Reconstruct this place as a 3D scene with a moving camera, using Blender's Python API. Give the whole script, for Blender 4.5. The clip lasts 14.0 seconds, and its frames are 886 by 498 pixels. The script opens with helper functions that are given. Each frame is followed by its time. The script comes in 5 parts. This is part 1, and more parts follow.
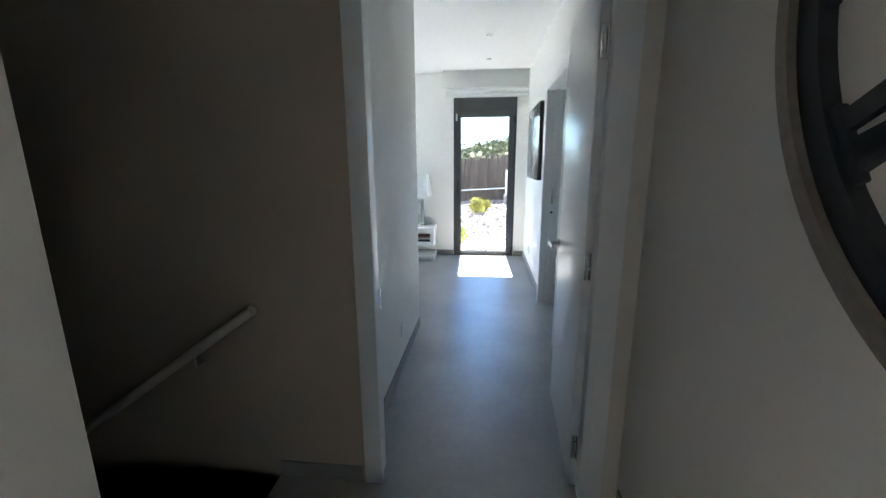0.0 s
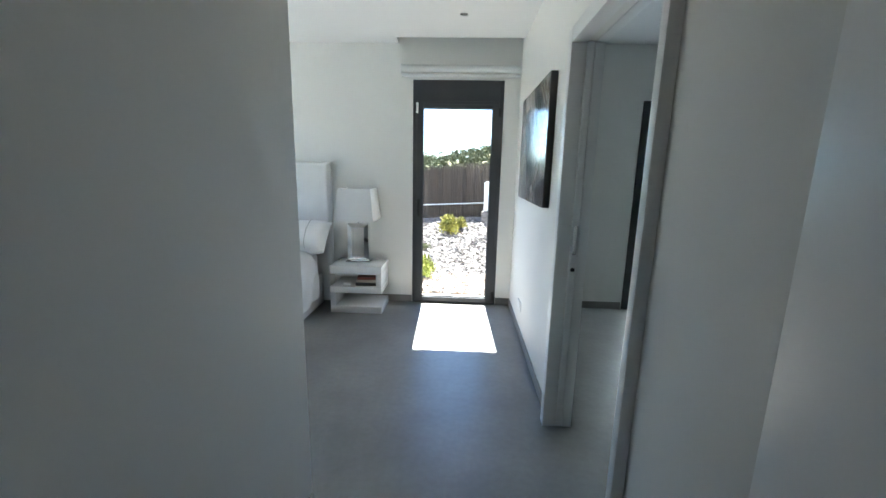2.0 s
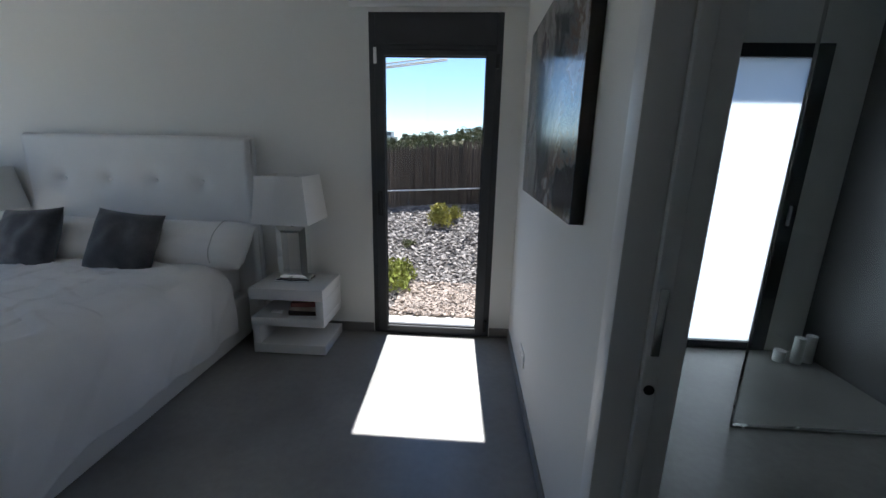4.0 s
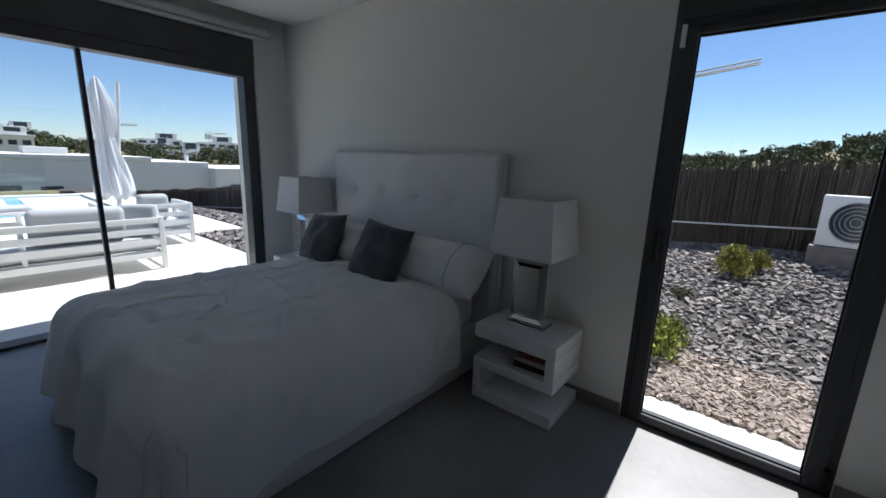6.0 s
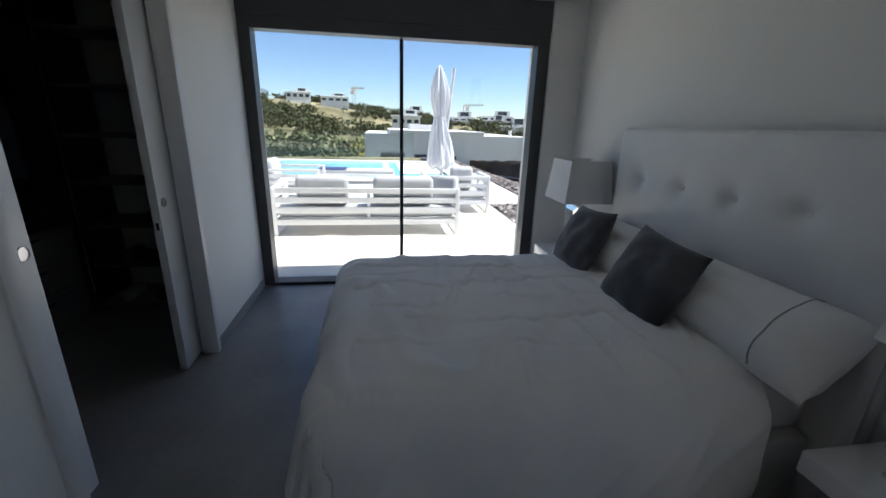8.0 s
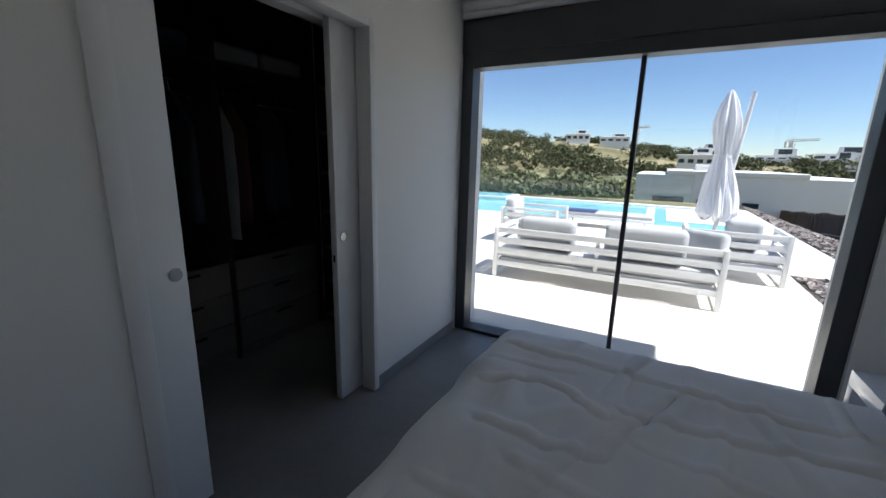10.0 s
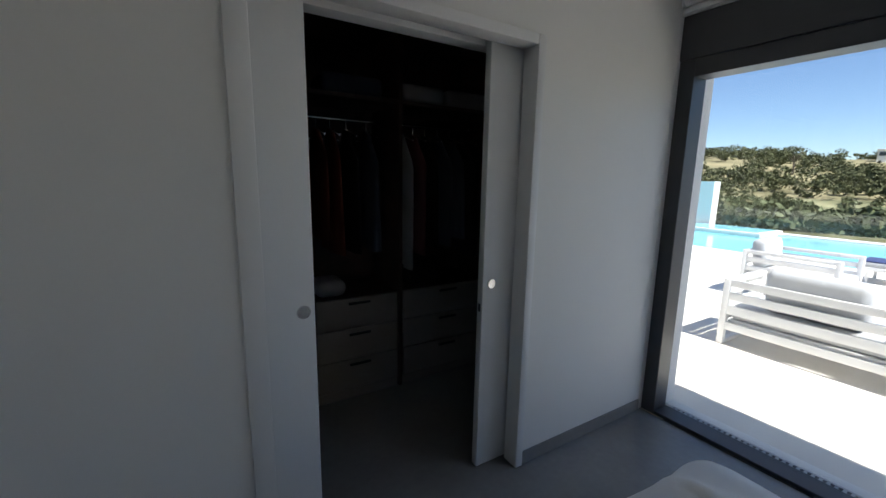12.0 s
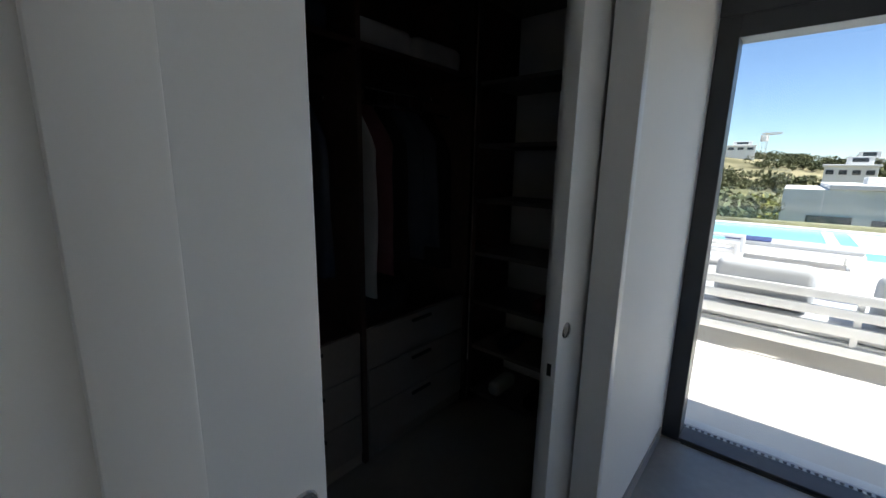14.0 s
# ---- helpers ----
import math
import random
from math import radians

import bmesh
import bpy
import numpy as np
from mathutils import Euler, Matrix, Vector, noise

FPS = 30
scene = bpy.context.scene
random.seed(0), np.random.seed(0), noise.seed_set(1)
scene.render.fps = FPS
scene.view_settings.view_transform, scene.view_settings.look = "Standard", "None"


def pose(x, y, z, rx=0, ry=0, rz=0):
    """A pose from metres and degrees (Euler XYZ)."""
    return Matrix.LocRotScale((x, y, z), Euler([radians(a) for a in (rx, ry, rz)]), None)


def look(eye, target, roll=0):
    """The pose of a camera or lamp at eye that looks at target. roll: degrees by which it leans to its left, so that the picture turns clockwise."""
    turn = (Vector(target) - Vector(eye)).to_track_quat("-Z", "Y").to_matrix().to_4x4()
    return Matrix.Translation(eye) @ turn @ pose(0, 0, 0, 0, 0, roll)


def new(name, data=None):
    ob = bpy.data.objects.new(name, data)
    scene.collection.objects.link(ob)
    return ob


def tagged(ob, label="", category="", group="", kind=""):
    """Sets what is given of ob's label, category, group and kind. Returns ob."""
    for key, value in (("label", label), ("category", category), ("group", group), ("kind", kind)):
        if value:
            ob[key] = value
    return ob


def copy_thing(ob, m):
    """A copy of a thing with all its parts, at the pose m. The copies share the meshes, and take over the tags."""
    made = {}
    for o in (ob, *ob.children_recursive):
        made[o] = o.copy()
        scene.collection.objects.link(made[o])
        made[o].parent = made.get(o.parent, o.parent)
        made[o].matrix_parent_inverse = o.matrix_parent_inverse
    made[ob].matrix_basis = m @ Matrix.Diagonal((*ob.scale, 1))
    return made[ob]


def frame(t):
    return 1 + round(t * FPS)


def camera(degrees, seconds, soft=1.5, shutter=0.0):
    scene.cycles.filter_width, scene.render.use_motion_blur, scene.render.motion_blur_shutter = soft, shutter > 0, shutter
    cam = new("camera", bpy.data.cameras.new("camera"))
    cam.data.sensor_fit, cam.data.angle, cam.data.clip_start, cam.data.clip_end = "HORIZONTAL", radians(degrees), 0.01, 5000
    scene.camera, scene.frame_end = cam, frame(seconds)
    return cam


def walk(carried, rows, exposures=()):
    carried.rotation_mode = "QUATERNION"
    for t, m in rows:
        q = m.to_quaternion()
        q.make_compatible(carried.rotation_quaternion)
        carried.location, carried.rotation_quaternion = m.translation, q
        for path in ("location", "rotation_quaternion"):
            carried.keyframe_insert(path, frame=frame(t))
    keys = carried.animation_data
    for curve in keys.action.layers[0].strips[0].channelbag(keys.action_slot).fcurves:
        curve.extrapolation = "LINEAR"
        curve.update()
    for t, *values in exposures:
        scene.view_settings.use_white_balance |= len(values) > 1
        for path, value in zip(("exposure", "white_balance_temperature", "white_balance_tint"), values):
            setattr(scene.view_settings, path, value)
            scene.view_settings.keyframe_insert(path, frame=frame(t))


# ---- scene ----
cam = camera(95.9, 14.0)
PATH = [
    (0, (0.335, -0.084, 1.401), (0.125, 1.858, 0.971), -0.3),
    (0.5, (0.364, 0.377, 1.411), (0.245, 2.324, 0.966), 0.8),
    (1, (0.344, 0.838, 1.426), (0.285, 2.795, 1.018), 1.1),
    (1.5, (0.371, 1.29, 1.433), (0.232, 3.248, 1.051), 1.0),
    (2, (0.374, 1.737, 1.421), (0.282, 3.695, 1.028), 1.2),
    (2.2, (0.368, 1.88, 1.432), (0.332, 3.832, 1.0), 0.7),
    (4.3, (0.578, 3.12, 1.413), (0.417, 5.051, 0.919), 1.6),
    (4.5, (0.587, 3.186, 1.415), (0.347, 5.108, 0.915), 2.3),
    (5, (0.485, 3.313, 1.415), (0.041, 5.2, 0.923), 1.1),
    (5.5, (0.388, 3.436, 1.387), (-0.432, 5.2, 0.924), -0.9),
    (6, (0.333, 3.597, 1.401), (-0.896, 5.116, 0.973), 2.0),
    (6.5, (0.203, 3.728, 1.424), (-1.266, 4.992, 0.931), 1.2),
    (7, (0.074, 3.837, 1.401), (-1.598, 4.807, 0.889), 0.1),
    (7.5, (0.003, 3.987, 1.427), (-1.84, 4.548, 0.887), 1.0),
    (7.7, (-0.016, 4.043, 1.433), (-1.881, 4.491, 0.864), 1.3),
    (9.8, (-0.616, 4.49, 1.452), (-2.422, 3.756, 1.004), 2.4),
    (10, (-0.694, 4.503, 1.442), (-2.418, 3.589, 0.999), 1.4),
    (10.5, (-0.838, 4.478, 1.464), (-2.317, 3.21, 1.011), 0.4),
    (11, (-0.996, 4.492, 1.473), (-2.191, 2.945, 1.05), 2.5),
    (11.5, (-1.112, 4.508, 1.508), (-2.163, 2.846, 1.144), 1.4),
    (12, (-1.159, 4.474, 1.508), (-2.198, 2.8, 1.159), 1.1),
    (12.5, (-1.119, 4.292, 1.487), (-2.195, 2.641, 1.142), 2.1),
    (13, (-1.059, 4.0, 1.503), (-2.272, 2.445, 1.167), 1.1),
    (13.5, (-1.126, 3.709, 1.485), (-2.454, 2.244, 1.184), 0.7),
    (14, (-1.231, 3.448, 1.488), (-2.718, 2.17, 1.092), 1.1),
]
EXPOSURES = [(0.0, 3.95, 6000, 8), (0.5, 4.2, 6050, 7), (1.0, 4.1, 6050, 7), (1.5, 3.65, 6100, 6), (2.0, 3.3, 6150, 6), (2.2, 3.0, 6150, 7), (4.3, 1.35, 6050, 11), (5.0, 1.15, 6150, 11),
             (6.0, 0.68, 6000, 12), (6.5, 0.70, 6050, 12), (7.5, 1.05, 6250, 12), (10.0, 0.88, 6250, 13), (10.5, 0.60, 6200, 13), (11.0, 0.85, 6250, 13), (12.0, 1.12, 6400, 12), (14.0, 1.30, 6400, 11)]
walk(cam, [(t, look(eye, target, roll)) for t, eye, target, roll in PATH], EXPOSURES)

# ---- world and sun ----
SUN_ELEVATION, SUN_AZIMUTH = 58.1, -2.0  # azimuth from +y, clockwise
sky_world = bpy.data.worlds.new("sky")
scene.world = sky_world
sky_world.use_nodes = True
wn = sky_world.node_tree
sky = wn.nodes.new("ShaderNodeTexSky")
sky.sky_type, sky.sun_disc = "NISHITA", False
sky.sun_elevation, sky.sun_rotation = radians(SUN_ELEVATION), radians(SUN_AZIMUTH)
sky.air_density, sky.dust_density, sky.ozone_density = 0.85, 0.05, 4.5
wn.links.new(sky.outputs[0], wn.nodes["Background"].inputs[0])
wn.nodes["Background"].inputs[1].default_value = 0.082
sun = new("sun", bpy.data.lights.new("sun", "SUN"))
sun.data.energy, sun.data.angle, sun.data.color = 4.6, radians(0.53), (1.0, 0.96, 0.90)
el, az = radians(SUN_ELEVATION), radians(SUN_AZIMUTH)
sun.matrix_world = look((8 * math.sin(az) * math.cos(el), 8 * math.cos(az) * math.cos(el), 8 * math.sin(el)), (0, 0, 0))


# ---- materials ----
def mk(name, c, rough=0.5, metal=0.0, var=0.08, scale=3.0, fine=60.0, bump=0.1, dist=0.002, spec=0.5, c2=None, island=0.0, rnd=0.0, rvar=0.08):
    """A surface with two scales of variation; island and rnd vary its value from piece to piece."""
    m = bpy.data.materials.new(name)
    m.use_nodes = True
    nt = m.node_tree
    b = nt.nodes["Principled BSDF"]
    b.inputs["Metallic"].default_value = metal
    b.inputs["Specular IOR Level"].default_value = spec
    tc = nt.nodes.new("ShaderNodeTexCoord")
    n1 = nt.nodes.new("ShaderNodeTexNoise")
    n1.inputs["Scale"].default_value, n1.inputs["Detail"].default_value = scale, 6.0
    n2 = nt.nodes.new("ShaderNodeTexNoise")
    n2.inputs["Scale"].default_value, n2.inputs["Detail"].default_value = fine, 4.0
    for n in (n1, n2):
        nt.links.new(tc.outputs["Object"], n.inputs["Vector"])
    mix = nt.nodes.new("ShaderNodeMix")
    mix.data_type = "RGBA"
    lo = [v * (1 - var) for v in c]
    hi = [min(1, v * (1 + var)) for v in (c2 or c)]
    mix.inputs[6].default_value, mix.inputs[7].default_value = (*lo, 1), (*hi, 1)
    ramp = nt.nodes.new("ShaderNodeMapRange")
    ramp.inputs[1].default_value, ramp.inputs[2].default_value = 0.32, 0.68
    nt.links.new(n1.outputs[0], ramp.inputs[0])
    nt.links.new(ramp.outputs[0], mix.inputs[0])
    out = mix.outputs[2]
    fm = nt.nodes.new("ShaderNodeMix")
    fm.data_type, fm.blend_type = "RGBA", "OVERLAY"
    fm.inputs[0].default_value = min(0.5, var * 1.5)
    nt.links.new(out, fm.inputs[6])
    nt.links.new(n2.outputs[0], fm.inputs[7])
    out = fm.outputs[2]
    if island or rnd:
        src = nt.nodes.new("ShaderNodeNewGeometry").outputs["Random Per Island"] if island else nt.nodes.new("ShaderNodeObjectInfo").outputs["Random"]
        k = island or rnd
        rng = nt.nodes.new("ShaderNodeMapRange")
        rng.inputs[3].default_value, rng.inputs[4].default_value = 1 - k, 1 + k
        nt.links.new(src, rng.inputs[0])
        hs = nt.nodes.new("ShaderNodeHueSaturation")
        nt.links.new(rng.outputs[0], hs.inputs["Value"])
        nt.links.new(out, hs.inputs["Color"])
        out = hs.outputs[0]
    nt.links.new(out, b.inputs["Base Color"])
    rr = nt.nodes.new("ShaderNodeMapRange")
    rr.inputs[3].default_value, rr.inputs[4].default_value = max(0.02, rough - rvar), min(1, rough + rvar)
    nt.links.new(n1.outputs[0], rr.inputs[0])
    nt.links.new(rr.outputs[0], b.inputs["Roughness"])
    if bump:
        bp = nt.nodes.new("ShaderNodeBump")
        bp.inputs["Strength"].default_value, bp.inputs["Distance"].default_value = bump, dist
        nt.links.new(n2.outputs[0], bp.inputs["Height"])
        nt.links.new(bp.outputs[0], b.inputs["Normal"])
    return m


def glass_mat(name, tint=(0.97, 0.985, 0.98)):
    """A thin clear pane: daylight passes, and the surface mirrors by Fresnel."""
    m = bpy.data.materials.new(name)
    m.use_nodes = True
    nt = m.node_tree
    tr = nt.nodes.new("ShaderNodeBsdfTransparent")
    tr.inputs["Color"].default_value = (*tint, 1)
    gl = nt.nodes.new("ShaderNodeBsdfGlossy")
    gl.inputs["Roughness"].default_value = 0.01
    lw = nt.nodes.new("ShaderNodeLayerWeight")
    lw.inputs["Blend"].default_value = 0.5
    pw = nt.nodes.new("ShaderNodeMath")
    pw.operation = "POWER"
    pw.inputs[1].default_value = 5.0
    fr = nt.nodes.new("ShaderNodeMath")
    fr.operation = "MULTIPLY_ADD"
    fr.inputs[1].default_value, fr.inputs[2].default_value = 0.96, 0.035
    mx = nt.nodes.new("ShaderNodeMixShader")
    nt.links.new(lw.outputs["Facing"], pw.inputs[0])
    nt.links.new(pw.outputs[0], fr.inputs[0])
    nt.links.new(fr.outputs[0], mx.inputs[0])
    nt.links.new(tr.outputs[0], mx.inputs[1])
    nt.links.new(gl.outputs[0], mx.inputs[2])
    nt.links.new(mx.outputs[0], nt.nodes["Material Output"].inputs["Surface"])
    return m


M_wall = mk("white wall paint", (0.82, 0.81, 0.775), 0.62, var=0.02, scale=0.8, fine=220, bump=0.12, dist=0.0006, spec=0.35)
# the hall's warm light is put into this beige; no warm lamp stands there
M_hall = mk("hall wall tinted with warm light", (0.70, 0.64, 0.56), 0.62, var=0.02, scale=0.8, fine=220, bump=0.12, dist=0.0006, spec=0.3)
M_ceil = mk("ceiling paint", (0.84, 0.84, 0.83), 0.8, var=0.015, scale=0.6, fine=160, bump=0.06, dist=0.0005, spec=0.2)
M_floor = mk("polished microcement", (0.215, 0.209, 0.196), 0.37, var=0.10, scale=1.6, fine=26, bump=0.05, dist=0.001, spec=0.8, c2=(0.27, 0.262, 0.245), rvar=0.08)
M_skirt = mk("grey skirting", (0.25, 0.24, 0.225), 0.45, var=0.06, scale=4, fine=40, bump=0.05)
M_lacq = mk("white lacquered door", (0.78, 0.78, 0.77), 0.37, var=0.015, scale=1.2, fine=90, bump=0.02, dist=0.0004, rvar=0.05)
M_trim = mk("white painted trim", (0.78, 0.775, 0.76), 0.38, var=0.02, scale=2, fine=120, bump=0.03, dist=0.0005)
M_alu = mk("anthracite aluminium", (0.060, 0.063, 0.068), 0.42, metal=0.25, var=0.06, scale=5, fine=400, bump=0.04, dist=0.0003)
M_black = mk("black rubber", (0.012, 0.012, 0.013), 0.6, var=0.1, scale=20, fine=200, bump=0.05)
M_chrome = mk("brushed steel", (0.62, 0.62, 0.62), 0.25, metal=1.0, var=0.04, scale=12, fine=300, bump=0.02, dist=0.0003)
M_mirror = mk("mirror glass", (0.86, 0.88, 0.88), 0.04, metal=1.0, var=0.01, scale=6, fine=60, bump=0.0, rvar=0.02)
M_glass = glass_mat("window glass")


def frosted_mat():
    """Etched glass that scatters the daylight passing through it."""
    m = bpy.data.materials.new("frosted glass")
    m.use_nodes = True
    nt = m.node_tree
    tr = nt.nodes.new("ShaderNodeBsdfTranslucent")
    tr.inputs["Color"].default_value = (0.76, 0.82, 0.85, 1)
    gl = nt.nodes.new("ShaderNodeBsdfGlossy")
    gl.inputs["Roughness"].default_value = 0.35
    mx = nt.nodes.new("ShaderNodeMixShader")
    mx.inputs[0].default_value = 0.06
    nt.links.new(tr.outputs[0], mx.inputs[1])
    nt.links.new(gl.outputs[0], mx.inputs[2])
    nt.links.new(mx.outputs[0], nt.nodes["Material Output"].inputs["Surface"])
    return m


M_frost = frosted_mat()
M_blind = mk("white roller blind", (0.80, 0.80, 0.78), 0.6, var=0.02, scale=3, fine=300, bump=0.05, dist=0.0005)
M_gloss = mk("high gloss white lacquer", (0.80, 0.80, 0.80), 0.14, var=0.01, scale=2, fine=60, bump=0.01, dist=0.0003, rvar=0.04)
M_leather = mk("white upholstery", (0.82, 0.815, 0.80), 0.55, var=0.03, scale=5, fine=260, bump=0.25, dist=0.001)
M_linen = mk("white cotton bedding", (0.87, 0.87, 0.875), 0.85, var=0.03, scale=4, fine=420, bump=0.3, dist=0.0008, spec=0.2)
M_velvet = mk("charcoal velvet", (0.085, 0.088, 0.098), 0.9, var=0.25, scale=9, fine=180, bump=0.5, dist=0.003, spec=0.15)
M_velvet.node_tree.nodes["Principled BSDF"].inputs["Sheen Weight"].default_value = 0.35
M_shade = mk("white fabric lampshade", (0.80, 0.79, 0.77), 0.8, var=0.02, scale=4, fine=350, bump=0.15, dist=0.0006)
M_stitch = mk("grey seam", (0.45, 0.45, 0.45), 0.7, var=0.05)
M_plastic = mk("white plastic", (0.80, 0.80, 0.79), 0.3, var=0.01, scale=5, fine=80, bump=0.0)
M_dark = mk("dark wood", (0.050, 0.030, 0.024), 0.5, var=0.3, scale=3, fine=30, bump=0.15, dist=0.001, c2=(0.075, 0.045, 0.036))
M_drawer = mk("taupe drawer front", (0.24, 0.215, 0.19), 0.45, var=0.06, scale=4, fine=60, bump=0.05)
# brown carries the dim, warm light of the stairwell in the wall colour
M_stair_dim = mk("stair wall in dim warm light", (0.46, 0.37, 0.29), 0.75, var=0.06, scale=1.2, fine=120, bump=0.15, dist=0.001)
M_concrete = mk("pale terrace concrete", (0.75, 0.70, 0.62), 0.7, var=0.07, scale=0.9, fine=35, bump=0.2, dist=0.002, c2=(0.82, 0.785, 0.72))
M_grate = mk("grey drain grate", (0.42, 0.43, 0.44), 0.45, var=0.05, scale=6, fine=120, bump=0.05)
M_facade = mk("white render", (0.78, 0.77, 0.74), 0.8, var=0.03, scale=1.0, fine=70, bump=0.25, dist=0.002)
M_sofa = mk("white powder coated aluminium", (0.78, 0.78, 0.77), 0.4, var=0.02, scale=5, fine=150, bump=0.03, dist=0.0005)
M_cushion = mk("grey outdoor fabric", (0.50, 0.51, 0.52), 0.85, var=0.05, scale=8, fine=300, bump=0.3, dist=0.001)


# ---- helpers ----
def bx(bm, x0, y0, z0, x1, y1, z1, bev=0.0, seg=2):
    r = bmesh.ops.create_cube(bm, size=1.0)
    vs = r["verts"]
    for v in vs:
        v.co = Vector(((x0 + x1) / 2 + v.co.x * (x1 - x0), (y0 + y1) / 2 + v.co.y * (y1 - y0), (z0 + z1) / 2 + v.co.z * (z1 - z0)))
    if bev:
        es = list({e for v in vs for e in v.link_edges})
        bmesh.ops.bevel(bm, geom=es, offset=bev, segments=seg, affect="EDGES", profile=0.5)
    return bm


def cyl(bm, p, q, r0, r1=None, n=20, caps=True):
    """A round bar from p to q."""
    p, q = Vector(p), Vector(q)
    d = q - p
    m = Matrix.Translation((p + q) / 2) @ d.to_track_quat("Z", "Y").to_matrix().to_4x4()
    bmesh.ops.create_cone(bm, cap_ends=caps, segments=n, radius1=r0, radius2=r0 if r1 is None else r1, depth=d.length, matrix=m)
    return bm


def mesh_of(name, bm, material, smooth=None):
    bmesh.ops.recalc_face_normals(bm, faces=bm.faces)
    me = bpy.data.meshes.new(name)
    bm.to_mesh(me)
    bm.free()
    me.materials.append(material)
    if smooth is not None:
        for f in me.polygons:
            f.use_smooth = True
        me.set_sharp_from_angle(angle=radians(smooth))
    return me


def part(name, bm, material, parent=None, label="", smooth=35):
    """One mesh object from a bmesh, under a thing or a part."""
    ob = new(name, mesh_of(name, bm, material, smooth))
    if parent:
        ob.parent = parent
    if label:
        ob["label"] = label
    return ob


def thing(name, at, label, category, group="", kind=""):
    """An empty at a thing's base."""
    ob = new(name)
    ob.location = at
    ob.empty_display_size = 0.05
    return tagged(ob, label, category, group, kind)


def B():
    return bmesh.new()


def box(*a, **k):
    return bx(B(), *a, **k)


def structure(name, bm, material, label, category, parent=None):
    ob = part(name, bm, material, parent)
    return tagged(ob, label, category, kind="structure") if not parent else ob


def wall_y(bm, y0, y1, x0, x1, z0, z1, holes=()):
    """A wall along x with openings (xa, xb, za, zb), sorted by x."""
    x = x0
    for xa, xb, za, zb in holes:
        bx(bm, x, y0, z0, xa, y1, z1)
        if za > z0:
            bx(bm, xa, y0, z0, xb, y1, za)
        if zb < z1:
            bx(bm, xa, y0, zb, xb, y1, z1)
        x = xb
    bx(bm, x, y0, z0, x1, y1, z1)
    return bm


def wall_x(bm, x0, x1, y0, y1, z0, z1, holes=()):
    y = y0
    for ya, yb, za, zb in holes:
        bx(bm, x0, y, z0, x1, ya, z1)
        if za > z0:
            bx(bm, x0, ya, z0, x1, yb, za)
        if zb < z1:
            bx(bm, x0, ya, zb, x1, yb, z1)
        y = yb
    bx(bm, x0, y, z0, x1, y1, z1)
    return bm


# ---- the house ----
N, E, W, S, CEIL = 5.87, 0.90, -3.60, 3.075, 2.60
TOP = 2.95
floor_bm = B()
bx(floor_bm, -0.575, -2.2, -0.25, 3.1, 1.45, 0.0)          # hall
bx(floor_bm, -3.9, -2.2, -0.25, -0.575, 0.36, 0.0)
bx(floor_bm, -3.62, 1.40, -0.25, -0.575, 1.45, 0.0)
bx(floor_bm, -3.62, 1.45, -0.25, 3.1, N + 0.06, 0.0)        # rooms
structure("floor", floor_bm, M_floor, "grey polished microcement floor with faint clouding", "floor")

ceil_bm = B()
bx(ceil_bm, -3.43, -2.2, CEIL, 3.1, 5.70, CEIL + 0.06)
bx(ceil_bm, -3.43, 5.70, CEIL, -0.285, N, CEIL + 0.06)
bx(ceil_bm, E, 5.70, CEIL, 3.1, N, CEIL + 0.06)
bx(ceil_bm, -3.60, -2.2, CEIL, -3.43, S, CEIL + 0.06)
bx(ceil_bm, -4.3, -2.5, TOP, 3.5, 6.5, TOP + 0.25)
structure("ceiling", ceil_bm, M_ceil, "smooth white ceiling with a recessed curtain pocket", "ceiling")

structure("wall_north", wall_y(B(), N, N + 0.25, -3.95, 3.35, 0.0, TOP, [(-0.145, 0.745, 0, 2.27), (2.08, 2.80, 0, 2.1)]), M_wall, "white painted bedroom wall behind the bed", "wall")
structure("wall_west", wall_x(B(), -3.95, W, 1.2, N, 0.0, TOP, [(S + 0.002, 5.57, 0, 2.44)]), M_wall, "white painted wall round the terrace window", "wall")
structure("wall_east", wall_x(B(), E, E + 0.10, 1.50, N, 0.0, TOP, [(2.87, 3.80, 0, 2.02)]), M_wall, "white painted wall with a bathroom doorway", "wall")
structure("wall_corridor", box(-0.345, 1.50, 0, -0.225, 3.165, TOP), M_wall, "white painted corridor wall", "wall")
structure("wall_closet", wall_y(B(), 2.855, S, W, -0.345, 0.0, TOP, [(-2.54, -1.285, 0, 2.13)]), M_wall, "white painted wall with the closet doorway", "wall")
structure("wall_hall_door", wall_y(B(), 1.40, 1.50, -0.17, 1.02, -0.3, TOP, [(-0.169, 0.80, -0.02, 2.07)]), M_hall, "hall wall over the doorway, tinted with warm light", "wall")
structure("wall_hall", box(-3.60, 1.40, -2.6, -0.17, 1.50, TOP), M_stair_dim, "hall wall beside the stairs, dim warm light in its colour", "wall")
structure("wall_hall_side", box(E, -2.2, 0, E + 0.12, 1.40, TOP), M_hall, "hall wall carrying a clock, tinted with warm light", "wall")
# gap out of view, cut to let daylight from the added west opening in
structure("wall_stair", wall_x(B(), -0.36, -0.24, -2.2, 0.37, 0, TOP, [(-2.1, -0.2, 0, 2.45)]), M_hall, "wall end beside the stairwell, tinted with warm light", "wall")
structure("wall_stair_side", box(-3.9, 0.25, 0, -0.36, 0.37, TOP), M_hall, "added plain wall between the unseen light opening and the stairs", "wall")
